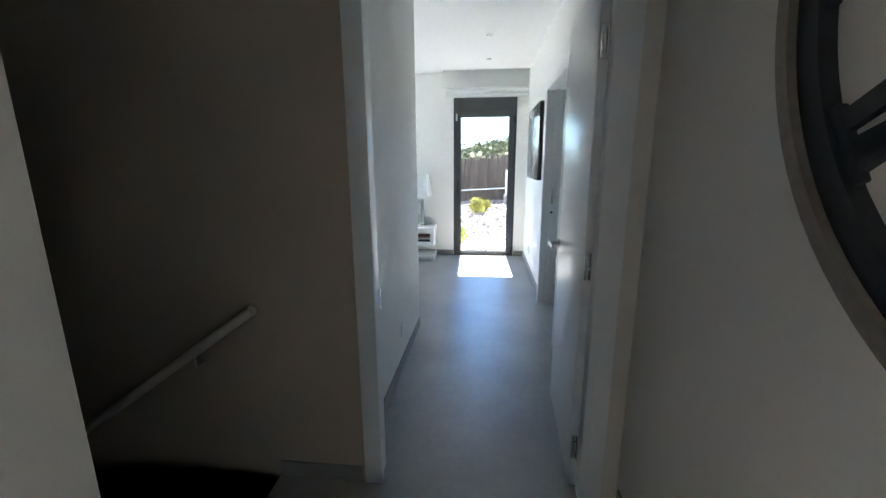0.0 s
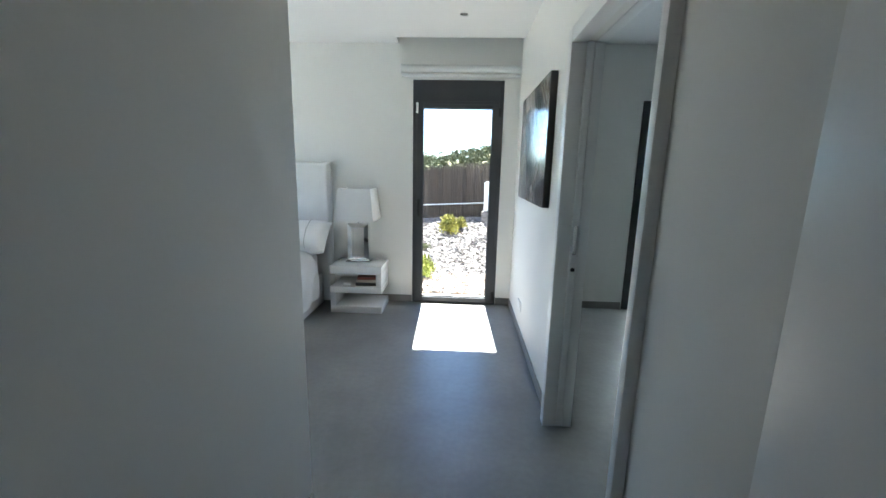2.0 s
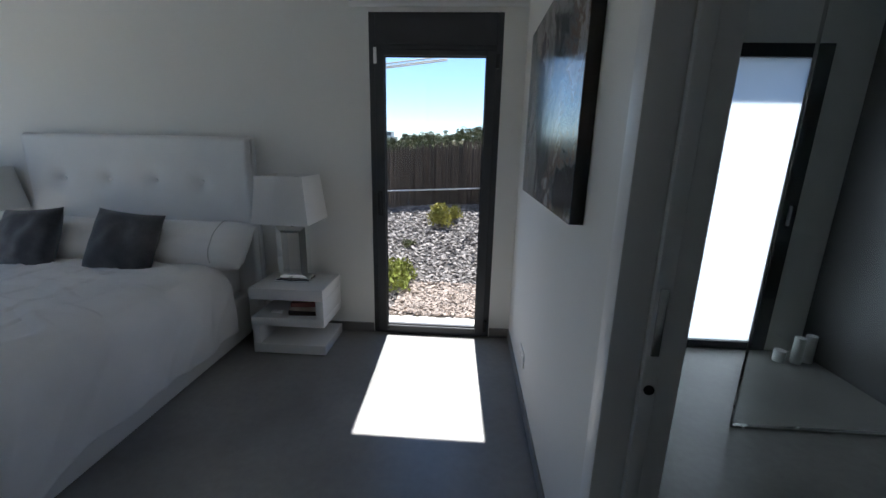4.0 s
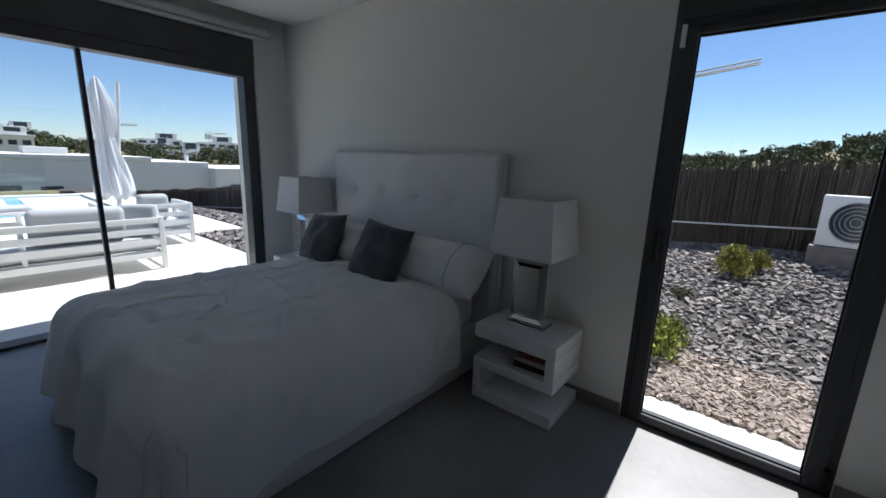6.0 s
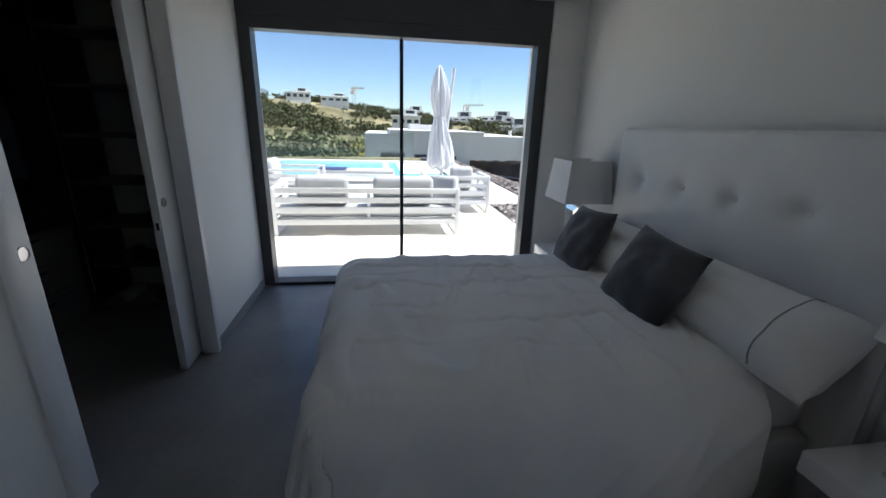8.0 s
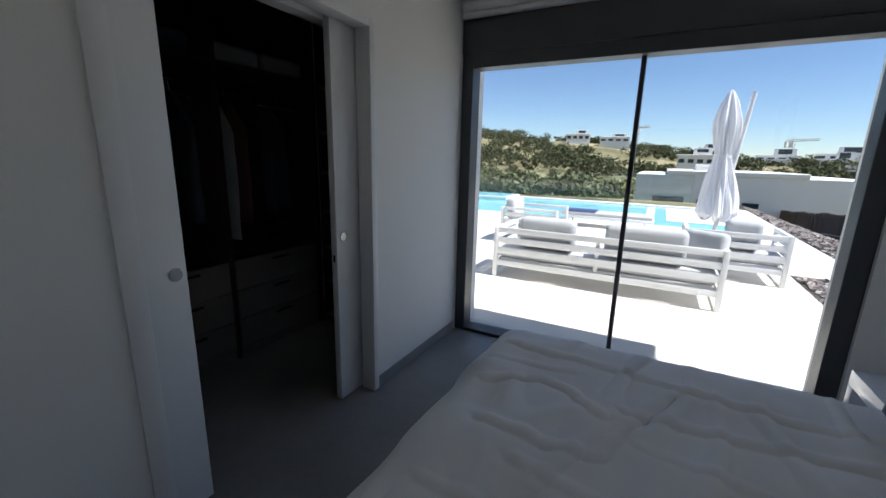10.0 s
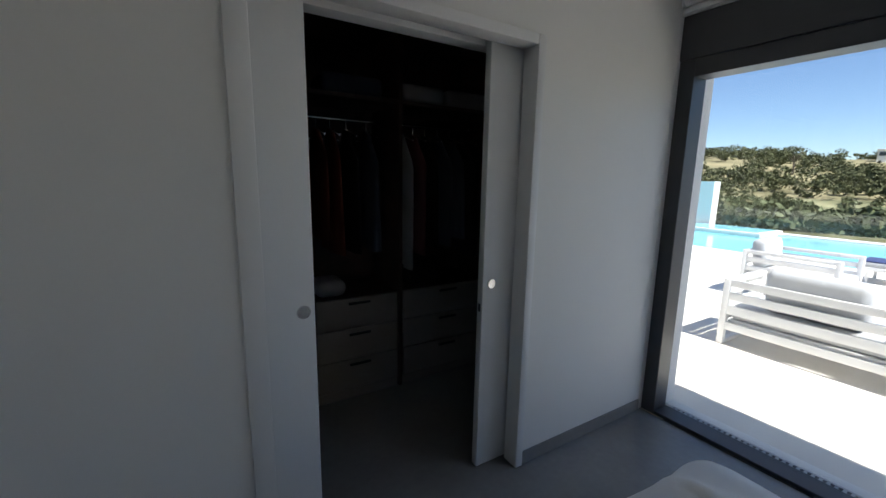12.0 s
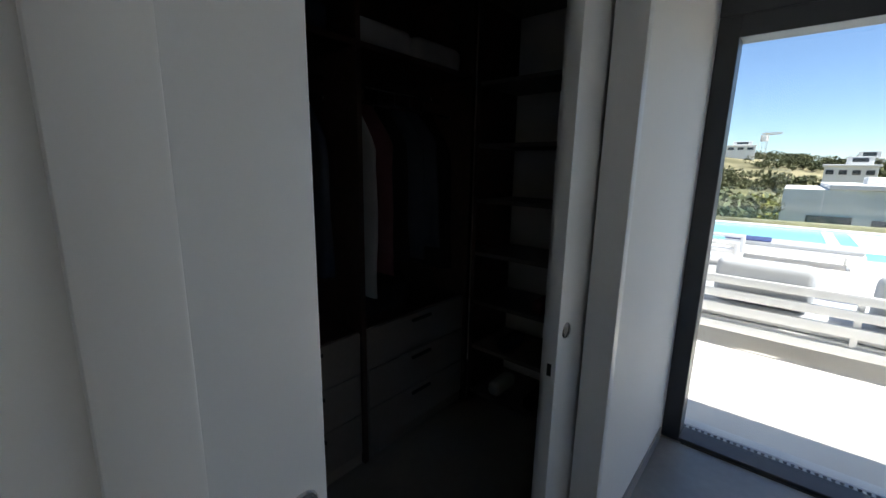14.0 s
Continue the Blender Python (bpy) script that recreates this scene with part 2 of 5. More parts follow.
# invented opening, never in view, that brings daylight into the hall
structure("wall_hall_west", wall_x(B(), -4.1, -3.9, -2.4, 0.42, -0.25, TOP, [(-2.1, 0.15, 0.05, 2.45)]), M_hall, "unseen outer wall with an opening added to light the hall", "wall")
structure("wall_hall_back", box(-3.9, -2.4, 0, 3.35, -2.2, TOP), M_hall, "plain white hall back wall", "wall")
structure("wall_bath_east", box(3.1, -2.2, 0, 3.35, N, TOP), M_wall, "white bathroom end wall", "wall")
structure("wall_bath_south", box(1.02, 1.9, 0, 3.1, 2.02, TOP), M_wall, "white bathroom side wall", "wall")
structure("wall_stairwell", box(-3.9, 0.30, -2.6, -0.24, 0.42, -0.25), M_stair_dim, "stairwell wall below the floor, dim warm light in its colour", "wall")
structure("wall_stair_end", box(-3.95, 0.42, -2.6, -3.60, 1.40, TOP), M_stair_dim, "stairwell end wall, dim warm light in its colour", "wall")


def skirting(x0, y0, x1, y1, h=0.075):
    structure("baseboard", box(x0, y0, 0.0, x1, y1, h, bev=0.002, seg=1), M_skirt, "low grey skirting flush along the wall", "baseboard")


skirting(-3.59, N - 0.008, -0.15, N + 0.002)
skirting(0.75, N - 0.008, E, N + 0.002)
skirting(E - 0.008, 3.87, E + 0.002, N - 0.01)
skirting(E - 0.008, 1.52, E + 0.002, 2.83)
skirting(-0.227, 1.52, -0.217, 3.16)
skirting(-3.59, S - 0.002, -2.548, S + 0.008)
skirting(-1.26, S - 0.002, -0.36, S + 0.008)
skirting(W - 0.002, 5.62, W + 0.008, N - 0.01)
skirting(-0.575, 1.392, -0.19, 1.402)
skirting(E - 0.008, -2.0, E + 0.002, 1.38)


# ---- glazed doors ----
def garden_door():
    d = thing("door_1", (0.30, N, 0), "anthracite aluminium garden door, closed, with clear glass", "door", kind="structure")
    d["kind"] = "structure"
    fr = B()
    y0, y1 = N - 0.004, N + 0.075
    bx(fr, -0.145, y0, 0, -0.105, y1, 2.27, 0.003, 1)
    bx(fr, 0.705, y0, 0, 0.745, y1, 2.27, 0.003, 1)
    bx(fr, -0.105, y0, 2.04, 0.705, y1, 2.075, 0.003, 1)
    bx(fr, -0.105, y0, 0.0, 0.705, y1, 0.02, 0.002, 1)
    ob = part("door_frame", fr, M_alu)
    sash = B()
    ys0, ys1 = N - 0.016, N + 0.06
    bx(sash, -0.108, ys0, 0.02, -0.043, ys1, 2.045, 0.004, 1)
    bx(sash, 0.642, ys0, 0.02, 0.708, ys1, 2.045, 0.004, 1)
    bx(sash, -0.043, ys0, 2.008, 0.642, ys1, 2.045, 0.004, 1)
    bx(sash, -0.043, ys0, 0.02, 0.642, ys1, 0.064, 0.004, 1)
    sh = part("sash", sash, M_alu)
    bxs = B()
    bx(bxs, -0.105, N - 0.002, 2.075, 0.705, N + 0.10, 2.27, 0.003, 1)
    sb = part("shutter_box", bxs, M_alu, label="anthracite roller shutter box")
    pane = part("pane", box(-0.043, N + 0.018, 0.064, 0.642, N + 0.026, 2.008), M_glass)
    pane.visible_shadow = False
    gk = B()
    for a in ((-0.043, 0.064, -0.036, 2.008), (0.635, 0.064, 0.642, 2.008)):
        bx(gk, a[0], N + 0.006, a[1], a[2], N + 0.018, a[3])
    bx(gk, -0.036, N + 0.006, 2.0, 0.635, N + 0.018, 2.008)
    bx(gk, -0.036, N + 0.006, 0.064, 0.635, N + 0.018, 0.072)
    gs = part("gasket", gk, M_black)
    hb = B()
    bx(hb, -0.094, N - 0.026, 0.93, -0.062, N - 0.016, 1.11, 0.004)
    bx(hb, -0.088, N - 0.062, 0.95, -0.068, N - 0.026, 0.975, 0.004)
    bx(hb, -0.090, N - 0.074, 0.94, -0.066, N - 0.058, 1.10, 0.006)
    hd = part("handle", hb, M_black, label="black lever handle")
    hg = part("hinge", box(0.700, N - 0.03, 0.05, 0.728, N - 0.004, 0.14, 0.005), M_black)
    hg2 = part("hinge", box(0.700, N - 0.03, 1.93, 0.728, N - 0.004, 2.02, 0.005), M_black)
    br = part("corner_bracket", box(-0.112, N - 0.026, 1.955, -0.090, N - 0.016, 2.055, 0.003), M_plastic, label="white corner bracket")
    for o in (ob, sh, sb, pane, gs, hd, hg, hg2, br):
        o.parent = d
        o.matrix_parent_inverse = Matrix.Translation((-0.30, -N, 0))


garden_door()


def terrace_window():
    d = thing("window_1", (-3.69, 4.34, 0), "wide anthracite sliding terrace window with clear glass", "window", kind="structure")
    inv = Matrix.Translation((3.69, -4.34, 0))
    x0, x1 = -3.77, -3.63
    fr = B()
    bx(fr, x0, S + 0.002, 0.0, x1, S + 0.09, 2.20, 0.003, 1)
    bx(fr, x0, 5.468, 0.0, x1, 5.57, 2.20, 0.003, 1)
    bx(fr, x0, S + 0.09, 2.105, x1, 5.468, 2.20, 0.003, 1)
    bx(fr, x0, S + 0.09, 0.0, x1, 5.468, 0.025, 0.003, 1)
    obs = [part("window_frame", fr, M_alu)]
    obs.append(part("shutter_box", box(x0, S + 0.002, 2.20, x1 + 0.012, 5.57, 2.44, 0.004, 1), M_alu))
    for i, (a, b, xx) in enumerate(((S + 0.09, 4.335, -3.735), (4.305, 5.468, -3.705))):
        p = part("pane", box(xx - 0.005, a, 0.025, xx + 0.005, b, 2.105), M_glass)
        p.visible_shadow = False
        obs.append(p)
    mb = B()
    bx(mb, -3.747, 4.304, 0.025, -3.693, 4.334, 2.105, 0.003, 1)
    obs.append(part("mullion", mb, M_alu))
    tr = B()
    for i in range(76):
        y = S + 0.095 + i * 0.0310
        bx(tr, -3.842, y, -0.022, -3.790, y + 0.015, -0.004)
    bx(tr, -3.856, S + 0.09, -0.022, -3.842, 5.468, -0.003)
    bx(tr, -3.790, S + 0.09, -0.022, -3.775, 5.468, -0.003)
    obs.append(part("drain_grate", tr, M_grate, label="slotted grey drain grate"))
    obs.append(part("drain_channel", box(-3.86, S + 0.085, -0.10, -3.772, 5.48, -0.09), M_black, label="dark drain channel"))
    rv = B()
    bx(rv, -3.95, S + 0.002, -0.03, -3.775, S + 0.045, 2.44)
    bx(rv, -3.95, 5.515, -0.03, -3.775, 5.57, 2.44)
    obs.append(part("outer_reveal", rv, M_facade, label="white rendered outer reveal"))
    for o in obs:
        o.parent = d
        o.matrix_parent_inverse = inv


terrace_window()


def bath_window():
    d = thing("window_2", (2.53, N, 0), "full-height frosted bathroom window in anthracite frame", "window", kind="structure")
    fr = B()
    bx(fr, 2.08, N - 0.01, 0, 2.16, N + 0.07, 2.1, 0.003, 1)
    bx(fr, 2.70, N - 0.01, 0, 2.80, N + 0.07, 2.1, 0.003, 1)
    bx(fr, 2.16, N - 0.01, 2.02, 2.70, N + 0.07, 2.1, 0.003, 1)
    bx(fr, 2.16, N - 0.01, 0, 2.70, N + 0.07, 0.06, 0.003, 1)
    obs = [part("window_frame", fr, M_alu)]
    p = part("pane", box(2.16, N + 0.02, 0.06, 2.70, N + 0.03, 2.02), M_frost, label="frosted glass pane")
    obs.append(p)
    obs.append(part("handle", box(2.735, N - 0.05, 0.95, 2.765, N - 0.012, 1.09, 0.006), M_black))
    for o in obs:
        o.parent = d
        o.matrix_parent_inverse = Matrix.Translation((-2.53, -N, 0))


bath_window()


def roller_blind(name, p, q, label):
    """A rolled-up blind cassette along a window head."""
    p, q = Vector(p), Vector(q)
    d = thing(name, (p + q) / 2, label, "blind")
    inv = Matrix.Translation(-(p + q) / 2)
    along = (q - p).normalized()
    side = Vector((0, 0, 1)).cross(along)
    obs = []
    c = cyl(B(), p + Vector((0, 0, 0.02)), q + Vector((0, 0, 0.02)), 0.035, n=24)
    obs.append(part("roll", c, M_blind))
    b = B()
    lo, hi = p - side * 0.012 - Vector((0, 0, 0.055)), q + side * 0.012 - Vector((0, 0, 0.025))
    bx(b, min(lo.x, hi.x), min(lo.y, hi.y), min(lo.z, hi.z), max(lo.x, hi.x), max(lo.y, hi.y), max(lo.z, hi.z), 0.008)
    obs.append(part("bottom_bar", b, M_plastic))
    for e in (p, q):
        eb = B()
        bx(eb, e.x - 0.035 * abs(side.x) - 0.004, e.y - 0.035 * abs(side.y) - 0.004, e.z - 0.02, e.x + 0.035 * abs(side.x) + 0.004, e.y + 0.035 * abs(side.y) + 0.004, e.z + 0.06, 0.003)
        obs.append(part("bracket", eb, M_plastic))
    for o in obs:
        o.parent = d
        o.matrix_parent_inverse = inv


roller_blind("roller_blind", (-0.25, 5.80, 2.335), (0.885, 5.80, 2.335), "white roller blind rolled up above the garden door")
roller_blind("roller_blind", (-3.575, S + 0.03, 2.49), (-3.575, 5.70, 2.49), "long white roller blind rolled up above the terrace window")


# ---- inner doors ----
def casing(name, boxes, label):
    b = B()
    for a in boxes:
        bx(b, *a, bev=0.004)
    structure(name, b, M_trim, label, "door frame")


# bathroom pocket door opening
casing("trim_bath_door", [(E - 0.038, 3.795, 0, E + 0.032, 3.86, 2.085), (E - 0.038, 2.835, 0, E + 0.032, 2.875, 2.085), (E - 0.038, 2.875, 2.015, E + 0.032, 3.795, 2.085),
                          (E + 0.073, 3.795, 0, E + 0.122, 3.86, 2.085), (E + 0.073, 2.835, 0, E + 0.122, 2.875, 2.085), (E + 0.073, 2.875, 2.015, E + 0.122, 3.795, 2.085)], "white painted casing of the bathroom doorway")
pd = thing("sliding_door", (E + 0.06, 3.80, 0), "white pocket door pushed back into the wall", "door")
o = part("leaf", box(E + 0.036, 3.785, 0.01, E + 0.069, 3.90, 2.02, 0.002), M_lacq, pd)
o.matrix_parent_inverse = Matrix.Translation((-E - 0.06, -3.80, 0))
o = part("edge_pull", box(E + 0.044, 3.781, 1.00, E + 0.062, 3.786, 1.15, 0.002), M_chrome, pd, "steel edge pull")
o.matrix_parent_inverse = Matrix.Translation((-E - 0.06, -3.80, 0))
o = part("lock", cyl(B(), (E + 0.053, 3.781, 0.92), (E + 0.053, 3.786, 0.92), 0.011), M_black, pd)
o.matrix_parent_inverse = Matrix.Translation((-E - 0.06, -3.80, 0))

# closet pocket doors
casing("trim_closet_door", [(-2.545, 2.990, 0, -2.498, S + 0.012, 2.14), (-1.332, 2.990, 0, -1.262, S + 0.012, 2.14), (-2.498, 2.990, 2.096, -1.332, S + 0.012, 2.14),
                            (-2.545, 2.845, 0, -2.49, 2.930, 2.14), (-1.34, 2.845, 0, -1.27, 2.930, 2.14), (-2.49, 2.845, 2.096, -1.34, 2.930, 2.14)], "white painted casing of the closet doorway")


def closet_leaf(x0, x1, ring_x, label, free):
    d = thing("sliding_door", ((x0 + x1) / 2, 2.98, 0), label, "door", group="closet sliding doors")
    inv = Matrix.Translation((-(x0 + x1) / 2, -2.98, 0))
    obs = [part("leaf", box(x0, 2.936, 0.008, x1, 2.978, 2.12, 0.0025), M_lacq)]
    rb = B()
    bmesh.ops.create_cone(rb, cap_ends=False, segments=32, radius1=0.027, radius2=0.024, depth=0.006, matrix=Matrix.Translation((ring_x, 2.980, 1.0)) @ Matrix.Rotation(radians(-90), 4, "X"))
    obs.append(part("ring_pull", rb, M_chrome, label="round recessed steel pull"))
    obs.append(part("pull_cup", cyl(B(), (ring_x, 2.9785, 1.0), (ring_x, 2.9795, 1.0), 0.024, n=32), M_chrome))
    if free:
        obs.append(part("lock", box(free, 2.950, 0.86, free + 0.002, 2.964, 0.90), M_black))
    for o in obs:
        o.parent = d
        o.matrix_parent_inverse = inv


closet_leaf(-1.518, -1.13, -1.477, "white sliding closet door, half open, with round pull", 0)
closet_leaf(-2.60, -2.32, -2.374, "white sliding closet door, mostly slid into the wall", -2.319)

# entrance to the bedroom suite: leaf stands open against the wall
casing("trim_hall_door", [(-0.178, 1.388, 0, -0.10, 1.43, 2.13), (0.742, 1.388, 0, 0.835, 1.446, 2.13), (0.792, 1.452, 0, 0.86, 1.508, 2.13), (-0.10, 1.388, 2.05, 0.742, 1.508, 2.13), (-0.165, 1.436, 0, -0.112, 1.508, 2.13)], "white painted casing of the bedroom doorway")


def hall_door():
    d = thing("door_2", (0.713, 1.462, 0), "white lacquered door standing wide open against the wall", "door", kind="structure")
    leaf = part("leaf", box(0.0, 0.0, 0.008, 0.042, 0.735, 2.045, 0.002), M_lacq, d)
    h = B()
    bx(h, -0.010, 0.660, 0.935, 0.0, 0.700, 0.975, 0.002)
    cyl(h, (-0.008, 0.680, 0.955), (-0.052, 0.680, 0.955), 0.010)
    bx(h, -0.060, 0.557, 0.945, -0.048, 0.692, 0.965, 0.004)
    part("handle", h, M_chrome, leaf, "square steel lever handle")
    for z in (0.20, 1.0, 1.80):
        g = B()
        bx(g, 0.004, -0.004, z - 0.055, 0.028, 0.001, z + 0.055, 0.002)
        bx(g, 0.024, -0.016, z - 0.055, 0.029, -0.002, z + 0.055, 0.002)
        cyl(g, (0.016, -0.009, z - 0.03), (0.016, -0.009, z + 0.03), 0.007, n=12)
        part("hinge", g, M_chrome, d, "dark steel hinge")
    d.rotation_euler = (0, 0, radians(-2.9))


hall_door()


# ---- the bedroom ----
def place(d, obs):
    """Parts built at their true places go under a thing that stands elsewhere."""
    for o in obs:
        o.parent = d
        o.matrix_parent_inverse = Matrix.Translation(-Vector(d.location))


def grid_mesh(name, fn, nu, nv, material, parent=None, label="", closed=False):
    """A smooth sheet from a function of u and v in 0..1."""
    verts, faces = [], []
    for j in range(nv + 1):
        for i in range(nu + 1):
            verts.append(fn(i / nu, j / nv))
    for j in range(nv):
        for i in range(nu):
            a = j * (nu + 1) + i
            faces.append((a, a + 1, a + nu + 2, a + nu + 1))
    me = bpy.data.meshes.new(name)
    me.from_pydata(verts, [], faces)
    me.materials.append(material)
    for f in me.polygons:
        f.use_smooth = True
    ob = new(name, me)
    if parent:
        ob.parent = parent
    if label:
        ob["label"] = label
    return ob


BX0, BX1, BY0, BY1, BTOP = -2.62, -1.075, 3.91, 5.75, 0.575


def bed():
    d = thing("bed", (-1.83, 4.8, 0), "double bed with white upholstered base and tufted headboard", "bed")
    obs = [part("base", box(BX0, BY0, 0.0, BX1, BY1, 0.33, 0.02, 3), M_leather)]
    obs.append(part("mattress", box(BX0 + 0.04, BY0 + 0.04, 0.33, BX1 - 0.04, BY1, 0.55, 0.05, 4), M_linen))
    x0, x1, z0, z1 = -2.67, -0.985, 0.02, 1.462
    buttons = [(x, z) for x in (-2.41, -2.06, -1.71, -1.36) for z in (1.145, 0.79)]

    def face(u, v):
        x, z = x0 + (x1 - x0) * u, z0 + (z1 - z0) * v
        ex, ez = min(x - x0, x1 - x), z1 - z
        r = 0.035
        y = 5.755
        for e in (ex, ez):
            if e < r:
                y += r - math.sqrt(max(0, r * r - (r - e) ** 2))
        for bx_, bz_ in buttons:
            dd = math.hypot(x - bx_, z - bz_)
            y += 0.030 * math.exp(-dd / 0.035) + 0.020 * math.exp(-(dd / 0.075) ** 2)
        y += 0.003 * noise.noise(Vector((x * 4, z * 4, 1.7)))
        return (x, y, z)

    hb = part("headboard", box(x0, 5.812, z0, x1, 5.866, z1, 0.012, 3), M_leather, label="white tufted headboard")
    hf = grid_mesh("headboard_front", face, 150, 120, M_leather)
    obs += [hb, hf]
    for x, z in buttons:
        b = B()
        bmesh.ops.create_uvsphere(b, u_segments=14, v_segments=8, radius=0.013, matrix=Matrix.Translation((x, 5.796, z)) @ Matrix.Diagonal((1, 0.5, 1, 1)))
        obs.append(part("button", b, M_leather))
    place(d, obs)


bed()


def smooth_step(a):
    a = max(0.0, min(1.0, a))
    return a * a * (3 - 2 * a)


# crease lines of the duvet: height, width, course over the bed
FOLDS = ((0.026, 0.020, ((-2.33, 3.99), (-2.30, 4.47), (-2.24, 4.95), (-2.27, 5.30))), (0.030, 0.022, ((-2.02, 4.50), (-2.04, 4.80), (-2.09, 5.14), (-2.05, 5.40))),
         (0.032, 0.018, ((-1.99, 4.02), (-2.09, 4.20), (-2.06, 4.32), (-1.96, 4.43))), (0.030, 0.020, ((-1.74, 4.10), (-1.73, 4.30), (-1.77, 4.45), (-2.01, 4.53), (-2.26, 4.66))),
         (0.020, 0.020, ((-1.62, 4.25), (-1.58, 4.70), (-1.64, 5.20), (-1.60, 5.42))), (0.016, 0.016, ((-1.86, 4.55), (-1.80, 4.95), (-1.84, 5.35))), (0.018, 0.018, ((-2.16, 3.98), (-2.20, 4.30))), (0.014, 0.016, ((-1.45, 4.05), (-1.42, 4.60), (-1.35, 5.0))))


def duvet():
    """A duvet that lies on the mattress and hangs over three sides, with folds."""
    top, r = 0.60, 0.165
    cx, hw = (BX0 + BX1) / 2, (BX1 - BX0) / 2 + 0.006
    y_foot, y_head = BY0 - 0.045, 5.50

    def over(s, half):
        """Arc length past the middle: how far out, and how far down."""
        a = abs(s)
        sg = 1 if s > 0 else -1
        if a < half - r:
            return s, 0.0
        q = a - (half - r)
        if q < r * math.pi / 2:
            return sg * (half - r + r * math.sin(q / r)), r * (1 - math.cos(q / r))
        q -= r * math.pi / 2
        return sg * (half + 0.015 * q), r + q

    def fn(u, v):
        yy = y_head - 0.02 * math.sin(u * 9) - v * (y_head - y_foot + 0.42)
        k = max(0.0, min(1.0, (y_head - yy) / (y_head - y_foot)))
        drop = 0.395 + 0.17 * smooth_step((k - 0.75) / 0.25) + 0.02 * noise.noise(Vector((0, yy * 3, 5)))
        s = (u * 2 - 1) * (hw + drop)
        x, dx = over(s, hw)
        past = y_foot + r - yy
        if past <= 0:
            y, dy = yy, 0.0
        elif past < r * math.pi / 2:
            y, dy = y_foot + r - r * math.sin(past / r), r * (1 - math.cos(past / r))
        else:
            q = past - r * math.pi / 2
            y, dy = y_foot - 0.22 * q, r + q
        down = math.sqrt(dx * dx + dy * dy) if min(dx, dy) > 0 else max(dx, dy)
        if min(dx, dy) > 0.05:
            sg = 1 if s > 0 else -1
            m = min(dx, dy)
            x -= sg * 0.18 * m
            y += 0.18 * m
        hang = min(1.0, down / 0.25)
        side = hang * 0.85 * (0.010 * math.sin(yy * 13 - 5 * down + 3 * noise.noise(Vector((yy * 2, 0.3, 0)))) + 0.020 * noise.noise(Vector((yy * 3.2 + 1.6 * down, down * 1.2, 2))) + 0.022 * (1 - 2.2 * abs(noise.noise(Vector((yy * 4.5 + 3.0 * down, down, 8))))))
        if dx > 0.02:
            side = max(-0.004, side + 0.008)
            x += side if s > 0 else -side
        if dy > 0.02:
            y -= hang * (0.018 * math.sin(x * 15) + 0.02 * noise.noise(Vector((x * 5, 3, 1))))
        z = top - down
        flat = (1 - hang) * (1 - 0.8 * smooth_step((abs(x) / hw - 0.70) / 0.25))
        X = x + cx
        z += flat * 0.022 * noise.noise(Vector((X * 2.2, yy * 2.2, 0))) + 0.008 * noise.noise(Vector((X * 6, yy * 6, 4)))
        rid = 1 - abs(noise.noise(Vector((X * 1.7 + 0.5 * yy, yy * 4.2, 9.1))))
        z += flat * 0.016 * max(0.0, rid - 0.86) / 0.14
        for h, wd, line in FOLDS:
            best = 9.0
            for (xa, ya), (xb, yb) in zip(line, line[1:]):
                ux, uy = xb - xa, yb - ya
                k2 = max(0.0, min(1.0, ((X - xa) * ux + (yy - ya) * uy) / (ux * ux + uy * uy)))
                ex, ey = X - xa - k2 * ux, yy - ya - k2 * uy
                dd = math.hypot(ex, ey) * (1 if ex > 0 else -1)
                if abs(dd) < abs(best):
                    best = dd
            if abs(best) < 0.2:
                q = (best + 0.012 * noise.noise(Vector((X * 9, yy * 9, h * 50)))) / (0.8 * wd)
                z += flat * 0.34 * h * (math.exp(-q * q) - 0.45 * math.exp(-((q - 1.9) / 1.2) ** 2))
        return (x + cx, y, max(0.03, z + flat * 0.02 * max(0, 1 - (x / hw) ** 2)))

    ob = grid_mesh("duvet", fn, 250, 280, M_linen)
    md = ob.modifiers.new("thickness", "SOLIDIFY")
    md.thickness, md.offset = 0.022, -1
    for va, vb in ((0.12, 0.42), (0.50, 0.80)):
        c = bpy.data.curves.new("hem_seam", "CURVE")
        c.dimensions, c.bevel_depth = "3D", 0.002
        sp = c.splines.new("POLY")
        sp.points.add(40)
        for i in range(41):
            p = fn(0.988, va + (vb - va) * i / 40)
            sp.points[i].co = (p[0] + 0.002, p[1], p[2], 1)
        c.materials.append(M_stitch)
        sm = new("hem_seam", c)
        sm.parent = ob
        sm["label"] = "grey stitched hem seam"
    tagged(ob, "rumpled white duvet spread over the bed and hanging down", "duvet")


duvet()


